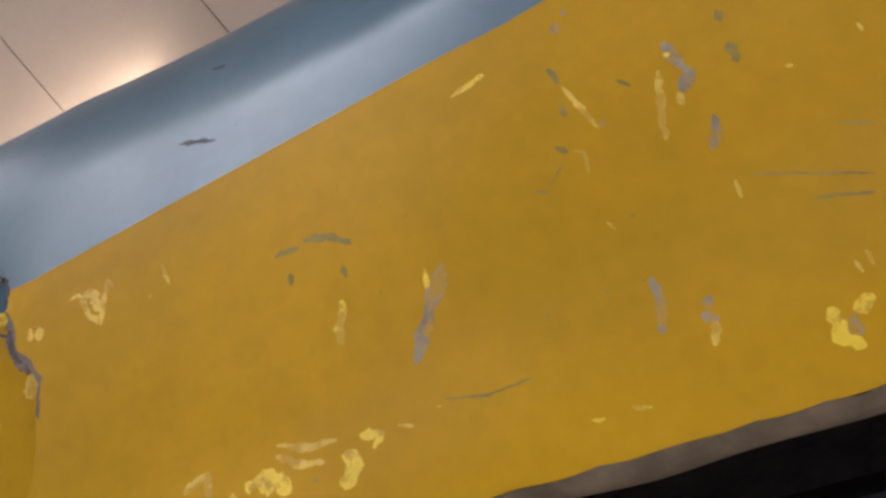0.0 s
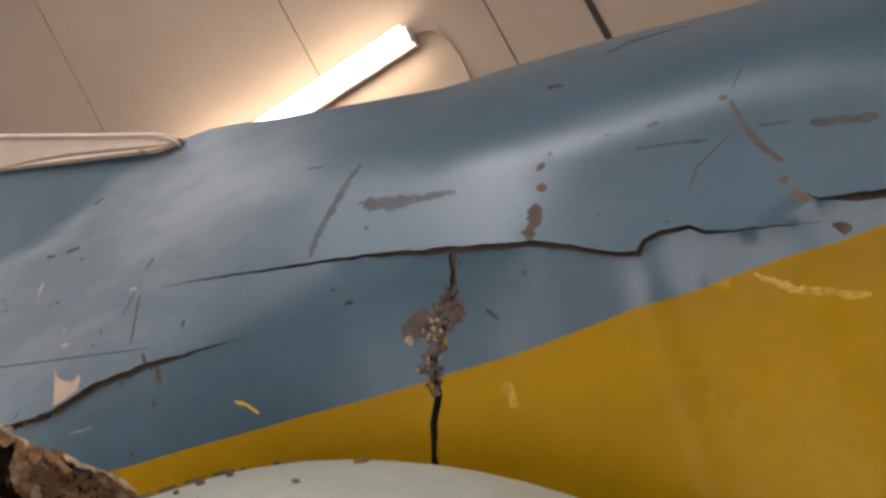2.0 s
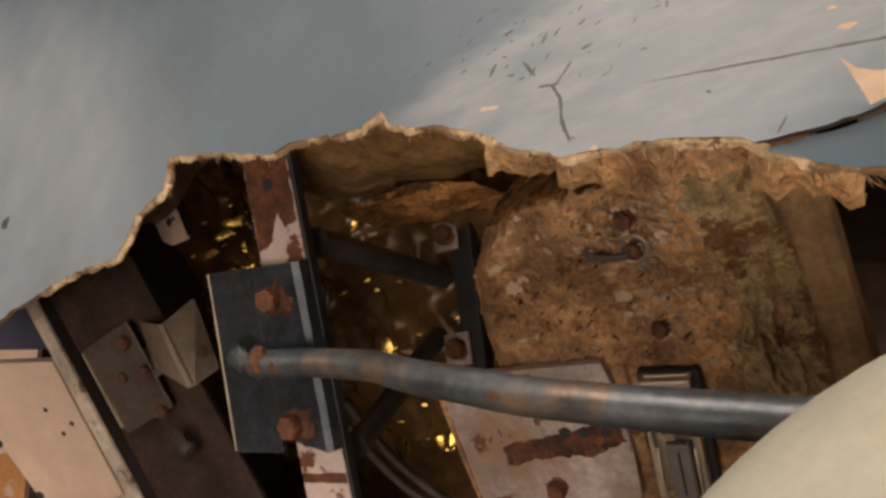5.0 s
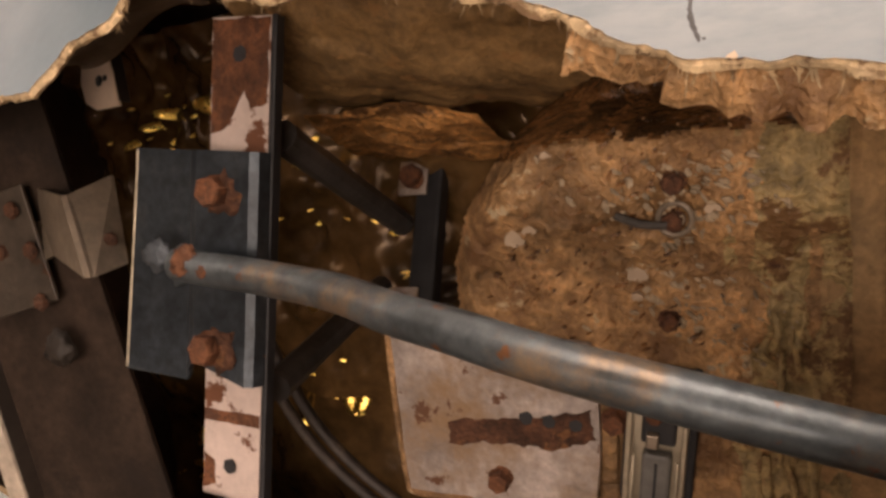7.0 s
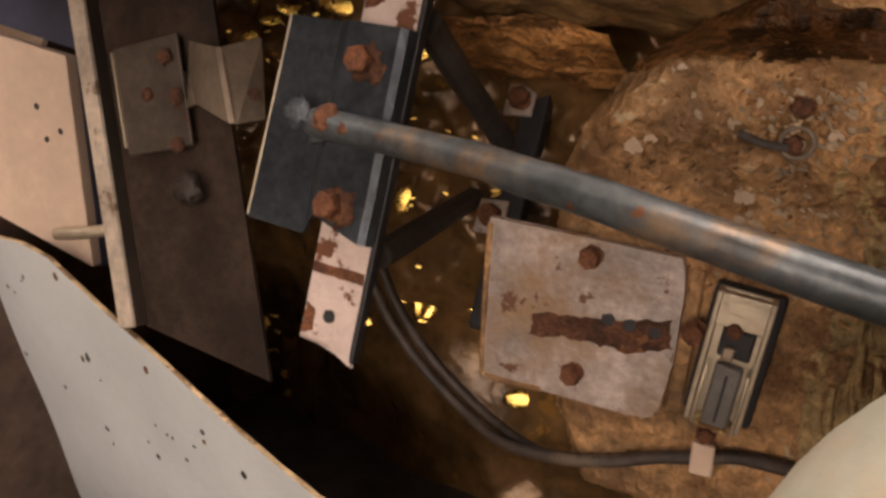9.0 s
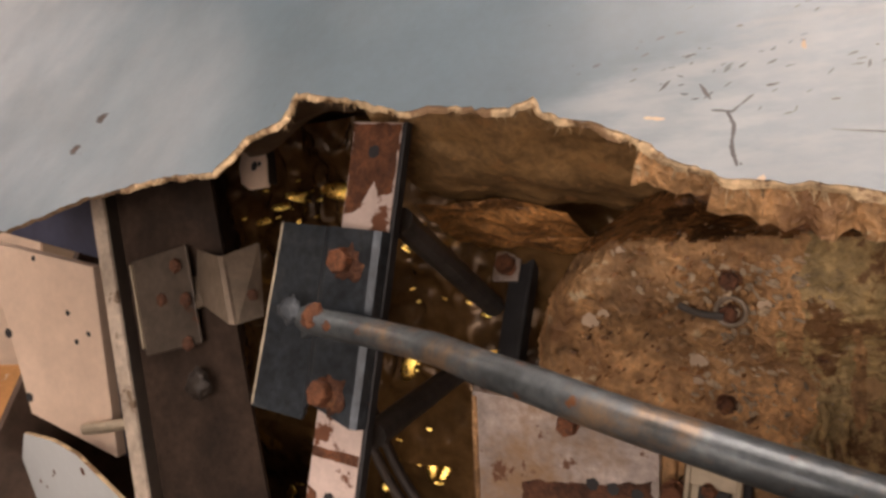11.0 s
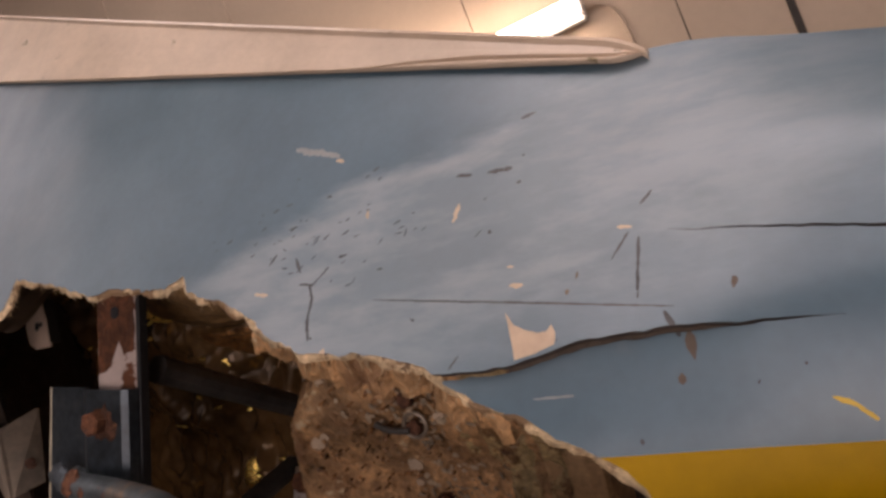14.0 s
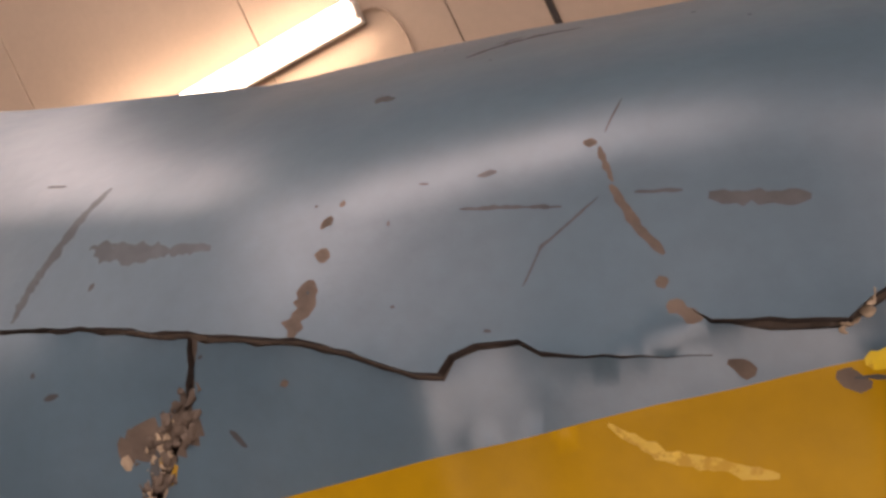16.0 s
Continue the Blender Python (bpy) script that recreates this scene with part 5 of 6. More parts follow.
for i, (x, z, a, b) in enumerate(((-0.915, 1.017, 0.012, 0.008), (-0.905, 1.022, 0.008, 0.006), (-0.844, 0.995, 0.011, 0.007), (-0.845, 0.984, 0.006, 0.005), (-0.80, 1.03, 0.008, 0.004), (-0.89, 1.06, 0.006, 0.003))):
    u, w = bxz(x, z)
    part("flake", prism(stroke([(u - a / 2, w - b / 4), (u, w + b / 5), (u + a / 2, w - b / 6)], b * 0.8, 70 + i), -0.0035, 0.0, LB @ on_face(u, w) @ pose(-u, 0, -w)), CREAM, housing, "pale paint flake")
u, w = bxz(-0.820, 1.026)
LR = LB @ on_face(u, w)
part("ring", ring(0.0085, 0.0016, LR @ pose(0, -0.006, 0)), ZINC_DULL, housing, "pale open ring")
part("pin", rod([LR @ Vector((-0.030, -0.006, 0.003)), LR @ Vector((-0.018, -0.009, -0.001)), LR @ Vector((-0.004, -0.008, -0.003))], 0.0024, 8), DARK, housing)
for x, z in ((-0.820, 1.043), (-0.828, 0.972), (-0.822, 1.024)):
    u, w = bxz(x, z)
    part("bolt", hexbolt(LB @ on_face(u, w), 0.0054, 0.006, 6), RUST_DARK, housing)
# resin streaks on its right side, then the timber post
streak = bmesh.new()
for i in range(26):
    u, w = 0.075 + rnd.uniform(-0.010, 0.018), rnd.uniform(-0.2, 0.08)
    L = rnd.uniform(0.012, 0.05)
    join(streak, rod([LB @ Vector((u, -0.001, w)), LB @ Vector((u + rnd.uniform(-0.004, 0.004), -0.005, w - L / 2)), LB @ Vector((u + rnd.uniform(-0.004, 0.004), -0.001, w - L))], rnd.uniform(0.0014, 0.0034), 7, 0.4))
tagged(part("run_resin", streak, DIRT_PALE, housing, "run and hardened yellowish resin", smooth=True), kind="stuff")

post = thing("timber_post", "weathered brown timber post beside the dirty housing", "post")
bm = bmesh.new()
rows = []
for k in range(60):
    w = 0.09 - k * 0.006
    rows.append([bm.verts.new(LB @ Vector((u + 0.0007 * noise.noise(Vector((u * 900, w * 8, 3))), d + 0.0012 * noise.noise(Vector((u * 1300, w * 6, 1))), w))) for u, d in
                 [(0.092, 0.05)] + [(0.092 + 0.044 * i / 14, 0.004 * ((i in (0, 14)))) for i in range(15)] + [(0.136, 0.05)]])
for a, b in zip(rows, rows[1:]):
    for k in range(len(a) - 1):
        bm.faces.new((a[k], a[k + 1], b[k + 1], b[k]))
part("beam", bm, WOOD, post, "weathered timber")
lump = thing("foam_lump", "brown dusty lump of insulation behind the panel", "insulation")
bm = bmesh.new()
bmesh.ops.create_icosphere(bm, subdivisions=4, radius=1, matrix=pose(-0.648, 0.45, 0.925) @ Matrix.Diagonal((0.046, 0.05, 0.060, 1)))
for v in bm.verts:
    v.co += 0.007 * noise.fractal(v.co * 28, 1.0, 2.0, 4) * Vector((0.4, -1, 0.5))
part("lump", bm, DIRT, lump, "brown dusty insulation", smooth=True)
part("loose_tuft", lump_mesh(pose(-0.668, 0.408, 0.945, 20), 0.016, 0.010, 12), DIRT_PALE, lump, "paler loose tuft", smooth=True)

# stained mounting plate with a rusted slot
mp = thing("mounting_plate", "stained white steel plate with a rusted slot and bolts", "plate")
po = [(-0.167, -0.030), (-0.170, -0.150), (-0.166, -0.157), (-0.130, -0.156), (-0.080, -0.158), (-0.046, -0.159), (-0.038, -0.156), (-0.034, -0.148), (-0.029, -0.110), (-0.027, -0.060), (-0.030, -0.040)]
part("sheet", prism(ragged(po, 0.008, 0.0008, 81), -0.012, -0.004, LB, 0.0012), PLATE_PAINT, mp)
part("rim", rod([LB @ Vector((u, -0.012, w)) for u, w in ((-0.166, -0.034), (-0.1685, -0.100), (-0.1685, -0.146), (-0.163, -0.155), (-0.120, -0.1555))], 0.0022, 8, 0.4), DIRT, mp, "brown dirty rim of the plate", smooth=True)
so = [(-0.131, -0.113), (-0.130, -0.098), (-0.104, -0.093), (-0.060, -0.090), (-0.033, -0.082), (-0.031, -0.104), (-0.060, -0.112), (-0.100, -0.110)]
part("slot", prism(ragged(so, 0.003, 0.0045, 83), -0.0132, -0.011, LB), RUST_DARK, mp, "rusted slot")
for x, z in ((-0.919, 0.918), (-0.904, 0.917), (-0.887, 0.916)):
    u, w = bxz(x, z)
    part("hole", hexbolt(LB @ pose(u, -0.0125, w) @ Matrix.Diagonal((1, 0.12, 1, 1)), 0.0042, 0.004, 3), BLACK, mp)
for x, z in ((-0.934, 0.954), (-0.941, 0.880), (-0.862, 0.921)):
    u, w = bxz(x, z)
    part("bolt", hexbolt(LB @ pose(u, -0.012, w), 0.0068, 0.007, 5), RUST, mp, "rusted bolt")
part("flange", block(0.010, 0.020, 0.105, LB @ pose(-0.024, 0.004, -0.100, 0, 3, 0), 0.002), DIRT, mp, "dirty brown flange")

# metal latch housing
la = thing("latch_housing", "tarnished metal latch housing with black shadow shapes and grey block", "latch")
LL = LB @ pose(0.006, -0.014, -0.100, 0, 7, 0)
# black block put in for the shadow either side of the case
part("side_shadow", block(0.043, 0.012, 0.094, LL @ pose(0.001, 0.008, 0), 0.003), BLACK, la, "black shape for the shadow on both sides of the case")
case = bmesh.new()
for sx, sy, sz, x, y, z in ((0.035, 0.003, 0.092, 0, 0.0, 0), (0.0035, 0.013, 0.092, -0.0158, -0.004, 0), (0.0035, 0.013, 0.092, 0.0158, -0.004, 0), (0.035, 0.012, 0.022, 0, -0.003, 0.034)):
    join(case, block(sx, sy, sz, LL @ pose(x, y, z), 0.001))
part("case", case, ZINC, la, "tarnished metal case")
# black shape in place of the shadow over the grey block
part("block_shadow", block(0.020, 0.006, 0.020, LL @ pose(0.001, -0.004, 0.012), 0.002), BLACK, la, "black shape for the shadow above the block")
part("lug", block(0.007, 0.008, 0.009, LL @ pose(-0.002, -0.008, 0.006), 0.001), ZINC_DULL, la)
part("block", block(0.017, 0.009, 0.043, LL @ pose(0.001, -0.0065, -0.024), 0.002), GREY_BLOCK, la, "grey block")
part("groove", block(0.0016, 0.002, 0.034, LL @ pose(0.001, -0.0108, -0.025), 0.0004), BLACK, la)
for dx in (-0.012, 0.013):
    part("wire", rod([LL @ Vector((dx, -0.012, -0.004)), LL @ Vector((dx * 1.02, -0.014, -0.025)), LL @ Vector((dx, -0.012, -0.046))], 0.0012, 6), ZINC, la)
part("screw", hexbolt(LL @ pose(-0.002, -0.008, 0.022), 0.004, 0.003, 2), RUST, la)
part("cap", ring(0.013, 0.004, LL @ pose(0, 0.002, -0.048, 30) @ Matrix.Diagonal((1, 1, 0.55, 1))), DIRT_PALE, la, "dull amber seal")

# sagging cables
for i, dy in enumerate((0.0, 0.006)):
    cb = thing("wiring_cable", "sagging black-brown cable clipped along the dirty housing", "cable", group="sagging cables")
    o = Vector((0.009 * i, dy, 0.006 * i))
    ln = [tuple((LB @ Vector((u, d, w)))) for u, d, w in ((-0.316, 0.03, -0.06), (-0.2994, 0.03, -0.106), (-0.2794, 0.03, -0.144), (-0.2481, 0.03, -0.180), (-0.2065, 0.03, -0.213), (-0.160, 0.010, -0.222), (-0.113, -0.008, -0.212), (-0.0714, -0.008, -0.2037), (-0.033, -0.008, -0.188), (-0.003, -0.009, -0.1787), (0.0198, -0.007, -0.1726), (0.048, -0.006, -0.1727), (0.056, 0.004, -0.176))]
    part("sheath", rod([Vector(p) + o * (1 if k < 6 else 0.25) for k, p in enumerate(ln)], 0.0046, 12), CABLE, cb, smooth=True)
cc = thing("cable_clip", "small pale metal clip holding the cable", "clip")
LC = LB @ pose(-0.003, -0.012, -0.1775)
part("band", block(0.015, 0.005, 0.024, LC, 0.002), PLY, cc)
part("screw", hexbolt(LC @ pose(0, 0.004, 0.018), 0.0055, 0.005, 8), RUST, cc)

# crumpled amber film deep inside
film = thing("amber_film", "crumpled glossy dark amber film lining the cavity", "film")


def film_sheet(name, lo, hi, push):
    verts, nx, nz = [], 150, 80
    for j in range(nz):
        for i in range(nx):
            x, w = -1.58 + 0.78 * i / (nx - 1), lo + (hi - lo) * j / (nz - 1)
            q = Vector((x * 11, w * 11, 5))
            calm = 0.25 + 0.75 * smooth((w + 0.06) / 0.12)
            r = abs(noise.noise(q * 0.7)) * 0.05 + calm * (abs(noise.noise(q * 2.3)) * 0.020 + abs(noise.noise(q * 5.1)) * 0.009)
            verts.append(leaning(0, 0.665, 1.0, 33) @ Vector((x, r + push + 0.07 * smooth((-1.2 - x) / 0.3), w)))
    faces = [(j * nx + i, j * nx + i + 1, (j + 1) * nx + i + 1, (j + 1) * nx + i) for j in range(nz - 1) for i in range(nx - 1)]
    part(name, mesh_of(name, verts, faces, [FOIL], smooth=True), None, film)


film_sheet("upper_sheet", -0.08, 0.34, 0.0)
film_sheet("lower_sheet", -0.60, -0.06, 0.012)
glint = bmesh.new()


def film_at(x, w):
    """A place on the crumpled film."""
    q = Vector((x * 11, w * 11, 5))
    calm = 0.25 + 0.75 * smooth((w + 0.06) / 0.12)
    r = abs(noise.noise(q * 0.7)) * 0.05 + calm * (abs(noise.noise(q * 2.3)) * 0.020 + abs(noise.noise(q * 5.1)) * 0.009)
    return leaning(0, 0.665, 1.0, 33) @ Vector((x, r - 0.002 + (0.012 if w < -0.07 else 0) + 0.07 * smooth((-1.2 - x) / 0.3), w))


def glint_sliver(x, z, length, width, turn):
    """One glint put in as shape: a bent, tapering gold sliver that lies on the film."""
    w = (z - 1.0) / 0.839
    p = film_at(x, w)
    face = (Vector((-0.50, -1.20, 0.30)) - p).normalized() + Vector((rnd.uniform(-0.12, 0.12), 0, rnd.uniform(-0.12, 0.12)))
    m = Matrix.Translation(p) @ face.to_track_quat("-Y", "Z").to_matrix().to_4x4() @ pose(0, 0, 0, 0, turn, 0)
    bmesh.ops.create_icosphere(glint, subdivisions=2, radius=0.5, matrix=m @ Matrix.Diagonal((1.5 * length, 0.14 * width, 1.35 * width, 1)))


# gold slivers added for glints: across the top, behind the braces, and low down
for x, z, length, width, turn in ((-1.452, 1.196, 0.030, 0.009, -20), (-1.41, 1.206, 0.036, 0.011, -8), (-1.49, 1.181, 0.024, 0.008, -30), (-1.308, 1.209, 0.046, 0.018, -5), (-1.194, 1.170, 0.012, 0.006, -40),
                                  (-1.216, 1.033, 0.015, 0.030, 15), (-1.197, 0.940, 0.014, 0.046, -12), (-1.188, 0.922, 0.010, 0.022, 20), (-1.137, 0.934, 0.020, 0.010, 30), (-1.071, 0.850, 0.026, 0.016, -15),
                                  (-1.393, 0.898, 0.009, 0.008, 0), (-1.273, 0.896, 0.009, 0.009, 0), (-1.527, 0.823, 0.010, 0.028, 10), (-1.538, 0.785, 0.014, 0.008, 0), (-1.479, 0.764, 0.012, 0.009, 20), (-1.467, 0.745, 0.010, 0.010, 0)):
    glint_sliver(x, z, length, width, turn)
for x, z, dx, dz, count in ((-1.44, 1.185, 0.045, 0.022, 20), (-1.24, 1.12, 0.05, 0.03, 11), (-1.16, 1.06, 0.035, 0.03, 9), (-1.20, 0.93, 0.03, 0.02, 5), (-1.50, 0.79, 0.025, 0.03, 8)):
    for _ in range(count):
        glint_sliver(rnd.gauss(x, dx), rnd.gauss(z, dz), rnd.uniform(0.004, 0.012), rnd.uniform(0.0015, 0.0038), rnd.uniform(-40, 25))
tagged(part("glint_sliver", glint, GOLD, film, "gold slivers added for the glints on the film", smooth=True), kind="stuff")
# resin-soaked cloth ledge above the braces
ledge = thing("resin_ledge", "brown resin-soaked glass cloth folded into a ledge", "cloth")


def cloth_fold(name, x0, x1, top, y0, y1, droop, seed, material, label):
    """A stiff fold of cloth running back under the panel, rolled over at its lower edge."""
    verts, nl, nr = [], 90, 40
    for j in range(nr):
        for i in range(nl):
            x, t = x0 + (x1 - x0) * i / (nl - 1), j / (nr - 1)
            q = Vector((x * 18, t * 5, seed))
            y = y0 + (y1 - y0) * t + 0.010 * noise.noise(q) + 0.004 * noise.noise(q * 3.1)
            z = top - 0.12 * max(0, x + 1.05) - droop * math.sin(t * 2.6) + 0.05 * t
            verts.append((x, y, z + 0.008 * noise.fractal(q * 0.9, 1.0, 2.0, 3) + 0.0016 * abs(noise.noise(q * 6.3))))
    faces = [(j * nl + i, j * nl + i + 1, (j + 1) * nl + i + 1, (j + 1) * nl + i) for j in range(nr - 1) for i in range(nl - 1)]
    part(name, mesh_of(name, verts, faces, [material], smooth=True), None, ledge, label)


cloth_fold("upper_fold", -1.09, -0.79, 1.150, 0.30, 0.50, 0.045, 8, AMBER, "brown stained cloth")
cloth_fold("lower_fold", -1.110, -0.960, 1.132, 0.44, 0.60, 0.022, 15, AMBER_LIT, "resin-soaked cloth with an orange-lit tone painted in")

# stiff brown lining that runs back from the torn corner, drawn into folds
lining = thing("inner_lining", "stiff dark brown resin lining behind the torn corner", "lining")
bm = bmesh.new()
rows = []
for j in range(26):
    t = j / 25
    row = []
    for k in range(34):
        a = k / 33
        x = -1.170 + 0.085 * a + 0.02 * t * (a - 0.6)
        z = 1.086 + 0.034 * smooth(a / 0.75) + 0.014 * t + 0.004 * math.sin(9 * a + 2.2 * t) * t + 0.003 * noise.noise(Vector((x * 40, t * 3, 2)))
        row.append(bm.verts.new((x, panel_y(x, z) + 0.008 + 0.036 * t, z)))
    rows.append(row)
for a, b in zip(rows, rows[1:]):
    for k in range(33):
        bm.faces.new((a[k], a[k + 1], b[k + 1], b[k]))
part("sheet", bm, LINING, lining, smooth=True)

# left of the bracket: sheet wall, folded clip, tab, board box
lw = thing("side_channel", "dull brown sheet-metal channel with a pale front edge", "channel")
LW = leaning(-1.356, 0.336, 1.012, 26) @ pose(0, 0, 0, 0, -13, 0)
part("web", prism([(0.006, 0.13), (0.124, 0.13), (0.128, -0.275), (0.006, -0.222)], 0.012, 0.016, LW @ pose(0, 0, 0, 0, 0, 6)), WEB, lw)
part("front_edge", block(0.018, 0.004, 0.352, LW @ pose(0, 0, -0.046), 0.001), PALE_EDGE, lw, "pale bright front edge")
part("return_edge", block(0.003, 0.016, 0.352, LW @ pose(0.008, 0.009, -0.046), 0.001), DULL, lw)
part("inner_face", block(0.018, 0.004, 0.352, LW @ pose(-0.018, 0.010, -0.046, 0, 0, -30), 0.001), NAVY, lw, "dark navy inner face")
fc = thing("folded_clip", "folded sheet-metal clip riveted to the brown channel", "clip")
part("base", block(0.066, 0.003, 0.088, LW @ pose(0.060, 0.010, -0.036, 0, 0, 6), 0.001), CLIP_STEEL, fc)
part("bright_edge", block(0.0020, 0.004, 0.078, LW @ pose(0.027, 0.005, -0.034), 0.0005), ZINC, fc, "bare bright edge")
bm = bmesh.new()
cols = []
for top, low in (((-1.300, 0.352, 1.040), (-1.262, 0.360, 0.990)), ((-1.2821, 0.352, 1.049), (-1.2454, 0.358, 0.9956)), ((-1.2140, 0.328, 1.0282), (-1.1825, 0.336, 0.9720)),
                 ((-1.2095, 0.329, 1.0288), (-1.1780, 0.337, 0.9726)), ((-1.2008, 0.352, 1.0522), (-1.1765, 0.360, 0.9887))):
    a, b = Vector(top), Vector(low)
    back = Vector((0.0006, 0.0025, 0.0008))
    cols.append([bm.verts.new(v) for v in (a, b, b + back, a + back)])
for a, b in zip(cols, cols[1:]):
    for k in range(4):
        bm.faces.new((a[k], a[(k + 1) % 4], b[(k + 1) % 4], b[k]))
bm.faces.new(cols[0])
bm.faces.new(cols[-1])
part("lip", bm, ZINC_DULL, fc, "bare folded lip")
part("rivet", hexbolt(pose(-1.1830, 0.3495, 1.003, 20, 0, 30) @ Matrix.Diagonal((1, 0.4, 1, 1)), 0.0040, 0.004, 7), RUST_DARK, fc)
for u, w in ((0.080, -0.008), (0.056, -0.034), (0.086, -0.040), (0.080, -0.078)):
    part("rivet", hexbolt(LW @ pose(u, 0.009, w) @ Matrix.Diagonal((1, 0.4, 1, 1)), 0.0056, 0.004, 7), RUST_DARK, fc)
part("weld", lump_mesh(LW @ pose(0.085, 0.008, -0.115), 0.013, 0.006, 5), DULL, lw, "lumpy weld", smooth=True)
tab = thing("fixing_tab", "small white metal fixing tab with two holes", "tab")
LT = leaning(-1.246, 0.362, 1.136, 18, -10) @ pose(0, 0, 0, 0, -12, 0)
part("plate", prism([(-0.026, 0.012), (-0.018, 0.030), (0.012, 0.030), (0.0165, 0.004), (0.0155, -0.024), (0.005, -0.021), (-0.013, -0.016), (-0.024, -0.006)], 0, 0.003, LT, 0.0006), PLY, tab)
part("edge", block(0.002, 0.010, 0.046, LT @ pose(0.0155, 0.006, 0.003), 0.0005), DULL, tab)
for x, z in ((-0.002, 0.004), (0.006, 0.003)):
    part("hole", hexbolt(LT @ pose(x, 0.0, z) @ Matrix.Diagonal((1, 0.15, 1, 1)), 0.0036 if x < 0 else 0.002, 0.004, 3), BLACK, tab)
bx = thing("board_box", "pale stained board box with small holes and a peg", "box")
LX = leaning(-1.427, 0.358, 1.037, 33, 8)
bo = [(0, -0.004), (0.017, -0.205), (-0.108, -0.174), (-0.160, 0.016)]
part("front", prism(bo, 0, 0.012, LX, 0.001), PLY, bx)
# added dark sheet for the shade between the panel's edge and the box
part("top", prism([(0.0, -0.004), (-0.160, 0.020), (-0.165, 0.085), (0.0, 0.075)], 0.030, 0.036, LX), NAVY, bx, "dark navy sheet put in for the shade above the box")
part("side", block(0.006, 0.045, 0.205, LX @ pose(0.006, 0.034, -0.106, 0, -4.8, 0), 0.001), NAVY, bx, "dark navy side")
part("peg", rod([LX @ Vector((-0.018, -0.007, -0.176)), LX @ Vector((0.02, -0.008, -0.167)), LX @ Vector((0.066, 0.004, -0.155))], 0.0062, 12), ZINC, bx)
for i, (u, w) in enumerate(((-0.1338, -0.0856), (-0.1087, -0.1557), (-0.040, -0.055), (-0.030, -0.085), (-0.012, -0.075), (-0.085, 0.000))):
    part("hole", hexbolt(LX @ pose(u, 0.0, w) @ Matrix.Diagonal((1, 0.1, 1, 1)), 0.0045 if i < 2 else 0.0025, 0.003, i), BLACK, bx)
gasket = thing("round_gasket", "dark round rubber gasket round a cream disc", "gasket")
GM = leaning(-1.80, 0.40, 1.03, 25, -25)
part("seal", ring(0.085, 0.010, GM @ Matrix.Diagonal((0.6, 1, 1.15, 1))), BLACK, gasket)
part("disc", prism([(0.045 * math.cos(a), 0.02 + 0.06 * math.sin(a)) for a in np.linspace(0, 2 * math.pi, 24, endpoint=False)], 0.01, 0.02, GM), CREAM, gasket)

# pale lower valance, standing behind the board box
def valance_y(x, z):
    return 0.004 * noise.noise(Vector((x * 6, z * 6, 4)))


val = thing("lower_valance", "pale blue lower body panel with small rusty pinholes", "body panel")
ax, az = Vector((0.931, 0.121, -0.3445)).normalized(), Vector((0.326, -0.700, 0.635)).normalized()
VM = Matrix.Translation((-1.3, 0.449, 0.806)) @ Matrix((ax, az.cross(ax), az)).transposed().to_4x4()
vo = ragged([(-0.264, -0.042), (-0.197, -0.011), (-0.145, 0.004), (-0.05, 0.0), (0.10, 0.0), (0.32, 0.0), (0.32, -0.42), (-0.40, -0.42), (-0.332, -0.206)], 0.012, 0.0008, 91)
v_, f_, m_ = sheet(vo, [], valance_y, 0.014, 0.004, lambda x, z: 2)
vp = part("panel", mesh_of("valance", [VM @ Vector(v) for v in v_], f_, [FIBRE_BACK, FIBRE, PALE_BLUE], m_), None, val)
for i in range(26):
    x, z = rnd.uniform(-0.26, 0.22), -rnd.uniform(0.01, 0.24)
    if z > -0.05 and x < -0.2:
        continue
    part("pinhole", hexbolt(VM @ pose(x, valance_y(x, z), z) @ Matrix.Diagonal((1, 0.1, rnd.uniform(0.6, 1.6), 1)), rnd.uniform(0.0010, 0.0034), 0.002, i), RUST if i % 2 else BLACK, val)

# cream end cap under the yellow stripe
cap = thing("end_cap_cover", "scuffed cream rounded plastic cover below the yellow stripe", "cover")
bm = bmesh.new()
rows = []
for j in range(40):
    ph = math.pi * (0.02 + 0.96 * j / 39)
    row = []
    for i in range(49):
        th = math.pi * i / 48
        cx, cy, cz = math.cos(th) * math.sin(ph), -math.sin(th) * math.sin(ph), math.cos(ph)
        q = Vector((cx * 3, cy * 3, cz * 3))
        k = 1 + 0.006 * noise.noise(q) + 0.002 * noise.noise(q * 6)
        row.append(bm.verts.new((-0.562 + (0.236 if cx > 0 else 0.252) * cx * k, 0.222 + 0.085 * cy * k, 0.775 + 0.160 * cz * k)))
    rows.append(row)
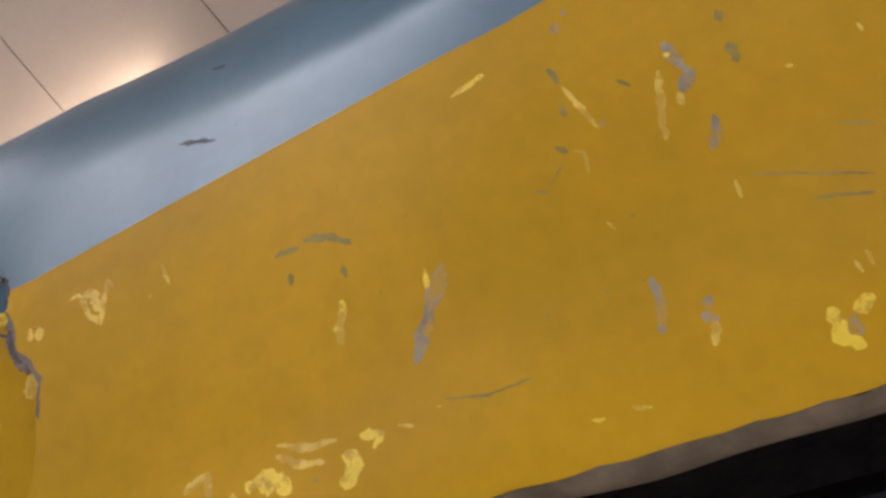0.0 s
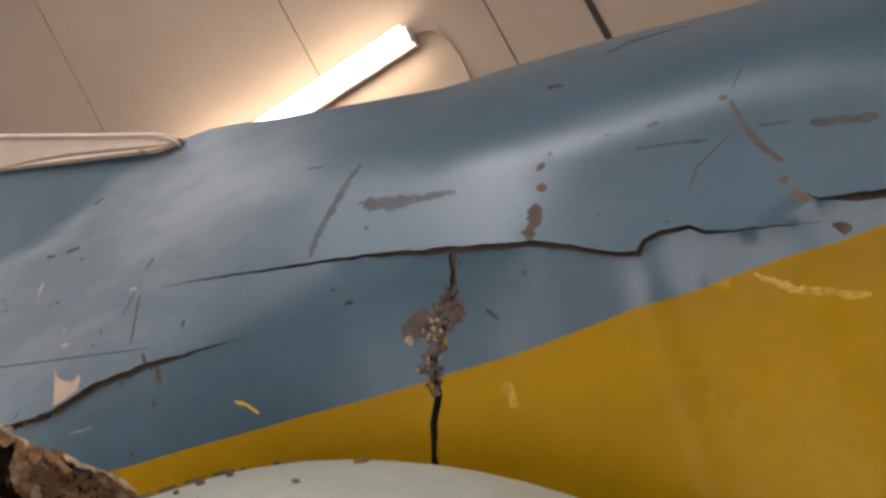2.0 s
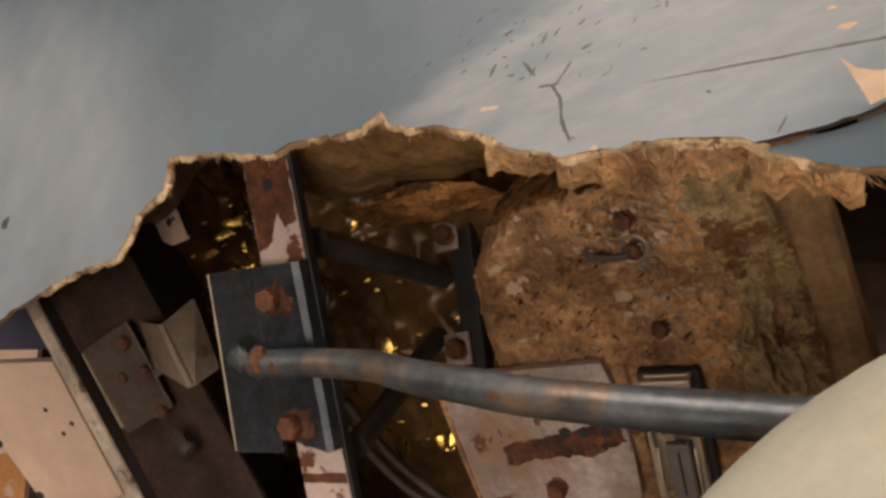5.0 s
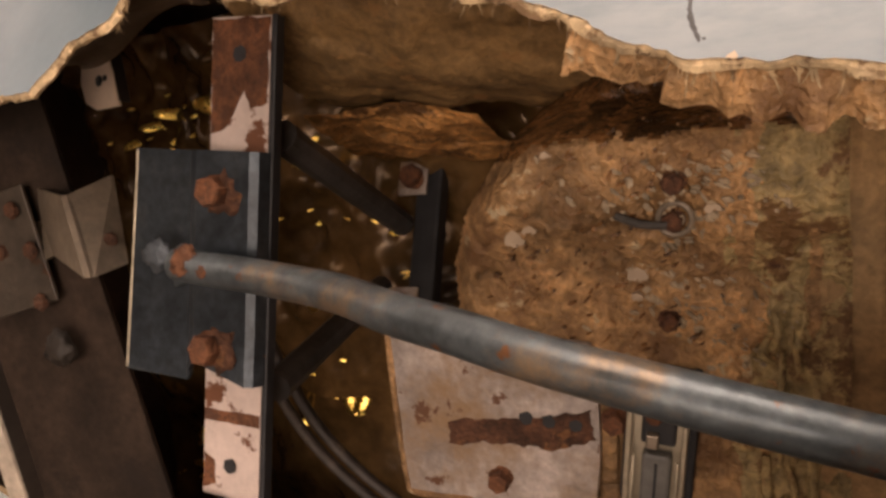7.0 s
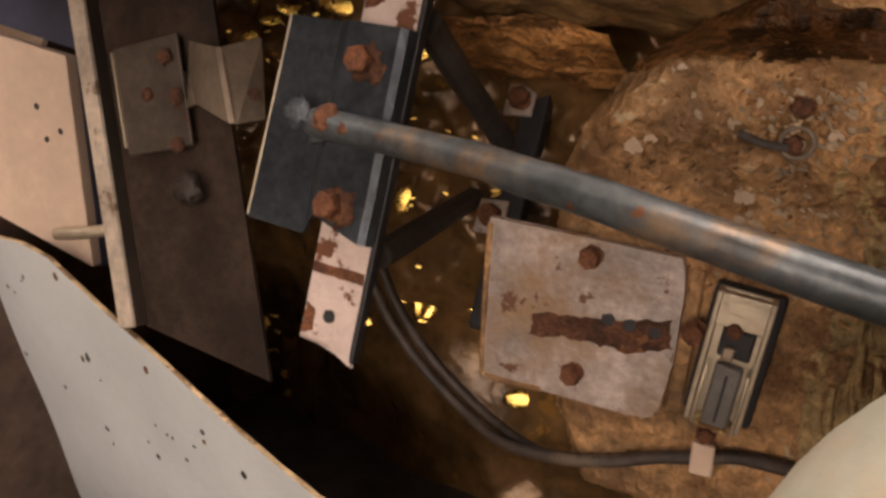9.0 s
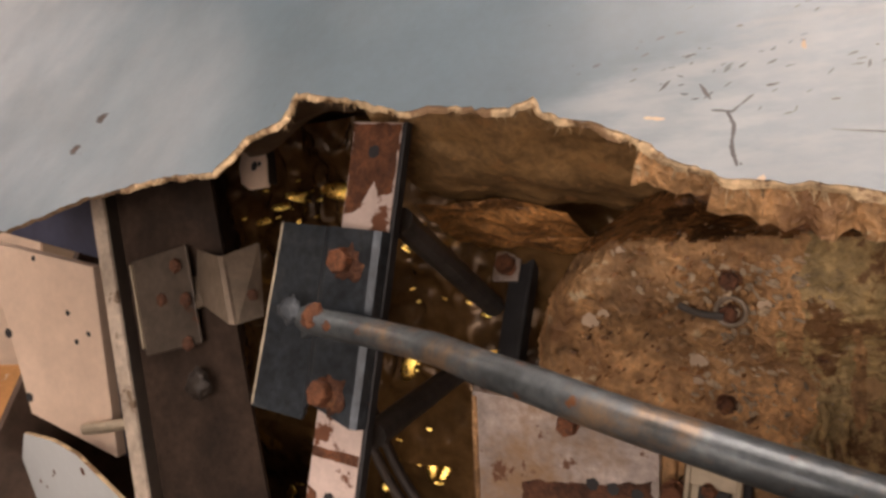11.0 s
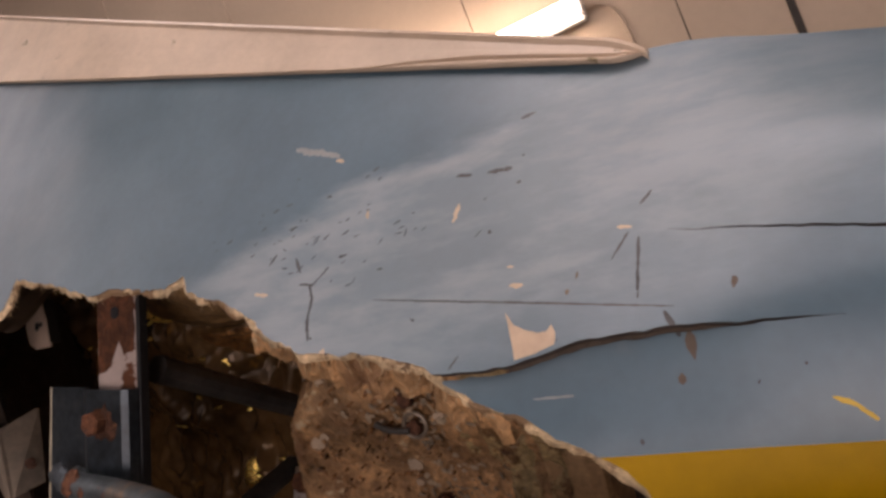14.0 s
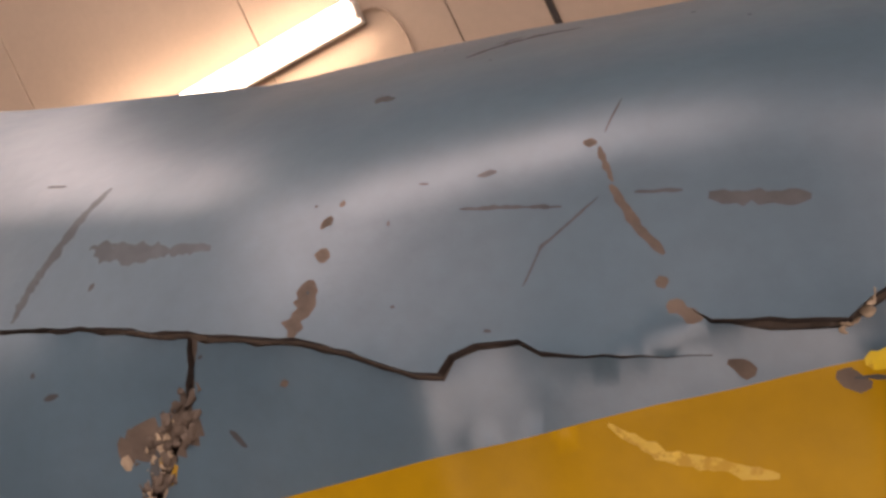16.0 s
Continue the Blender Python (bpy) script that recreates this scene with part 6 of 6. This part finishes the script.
for a, b in zip(rows, rows[1:]):
    for i in range(48):
        bm.faces.new((a[i], a[i + 1], b[i + 1], b[i]))
part("shell", bm, DOME, cap, smooth=True)
for i in range(26):
    th, ph = math.pi * rnd.uniform(0.12, 0.80), rnd.uniform(0.10, 0.5)
    c = Vector((math.cos(th) * math.sin(ph), -math.sin(th) * math.sin(ph), math.cos(ph)))
    p = Vector((-0.562 + 0.2372 * c.x, 0.222 + 0.0858 * c.y, 0.775 + 0.161 * c.z))
    nrm = Vector((c.x / 0.236, c.y / 0.085, c.z / 0.16)).normalized()
    m = Matrix.Translation(p) @ nrm.to_track_quat("-Y", "Z").to_matrix().to_4x4() @ pose(0, 0, 0, 0, rnd.uniform(-40, 40), 0)
    a, b = rnd.uniform(0.0008, 0.0042), rnd.uniform(0.0003, 0.0011)
    part("scuff", prism(ragged([(-a, 0), (0, -b), (a, 0), (0, b)], 0.002, 0.0008, i), -0.0004, 0.001, m), rnd.choice((GREY_BLOCK, PRIMER, FILLER)), cap)

# ---- things on the floor farther off ----
def leaning_board(name, label, m, w, h, t, material):
    ob = thing(name, label, "board", m)
    part("sheet", block(w, t, h, pose(0, 0, h / 2), 0.004), material, ob)
    return ob


ORANGE = mat("orange_board", (0.52, 0.25, 0.09), 0.6, var=0.2, scale=4, fine=60, bump=0.2, spots=(0.6, 0.5, 0.42), spot_scale=7, spot_cut=0.6)
PINKISH = mat("red_and_white_sheet", (0.58, 0.42, 0.38), 0.6, var=0.15, scale=5, fine=60, bump=0.2, second=(0.36, 0.11, 0.05), second_cut=0.54, second_scale=4)
leaning_board("leaning_board", "orange-brown board leaning near the wall on the floor", pose(-3.15, 1.25, 0.0, -8, 0, 20), 0.75, 0.72, 0.03, ORANGE)
leaning_board("leaning_board", "red and white patchy board standing on the floor", pose(-2.95, 0.98, 0.0, -6, 0, 30), 0.8, 0.46, 0.03, PINKISH)
leaning_board("leaning_board", "tall cream board leaning on the side wall", pose(-4.6, 1.7, 0.0, -4, 0, 40), 1.0, 1.9, 0.03, PLY)
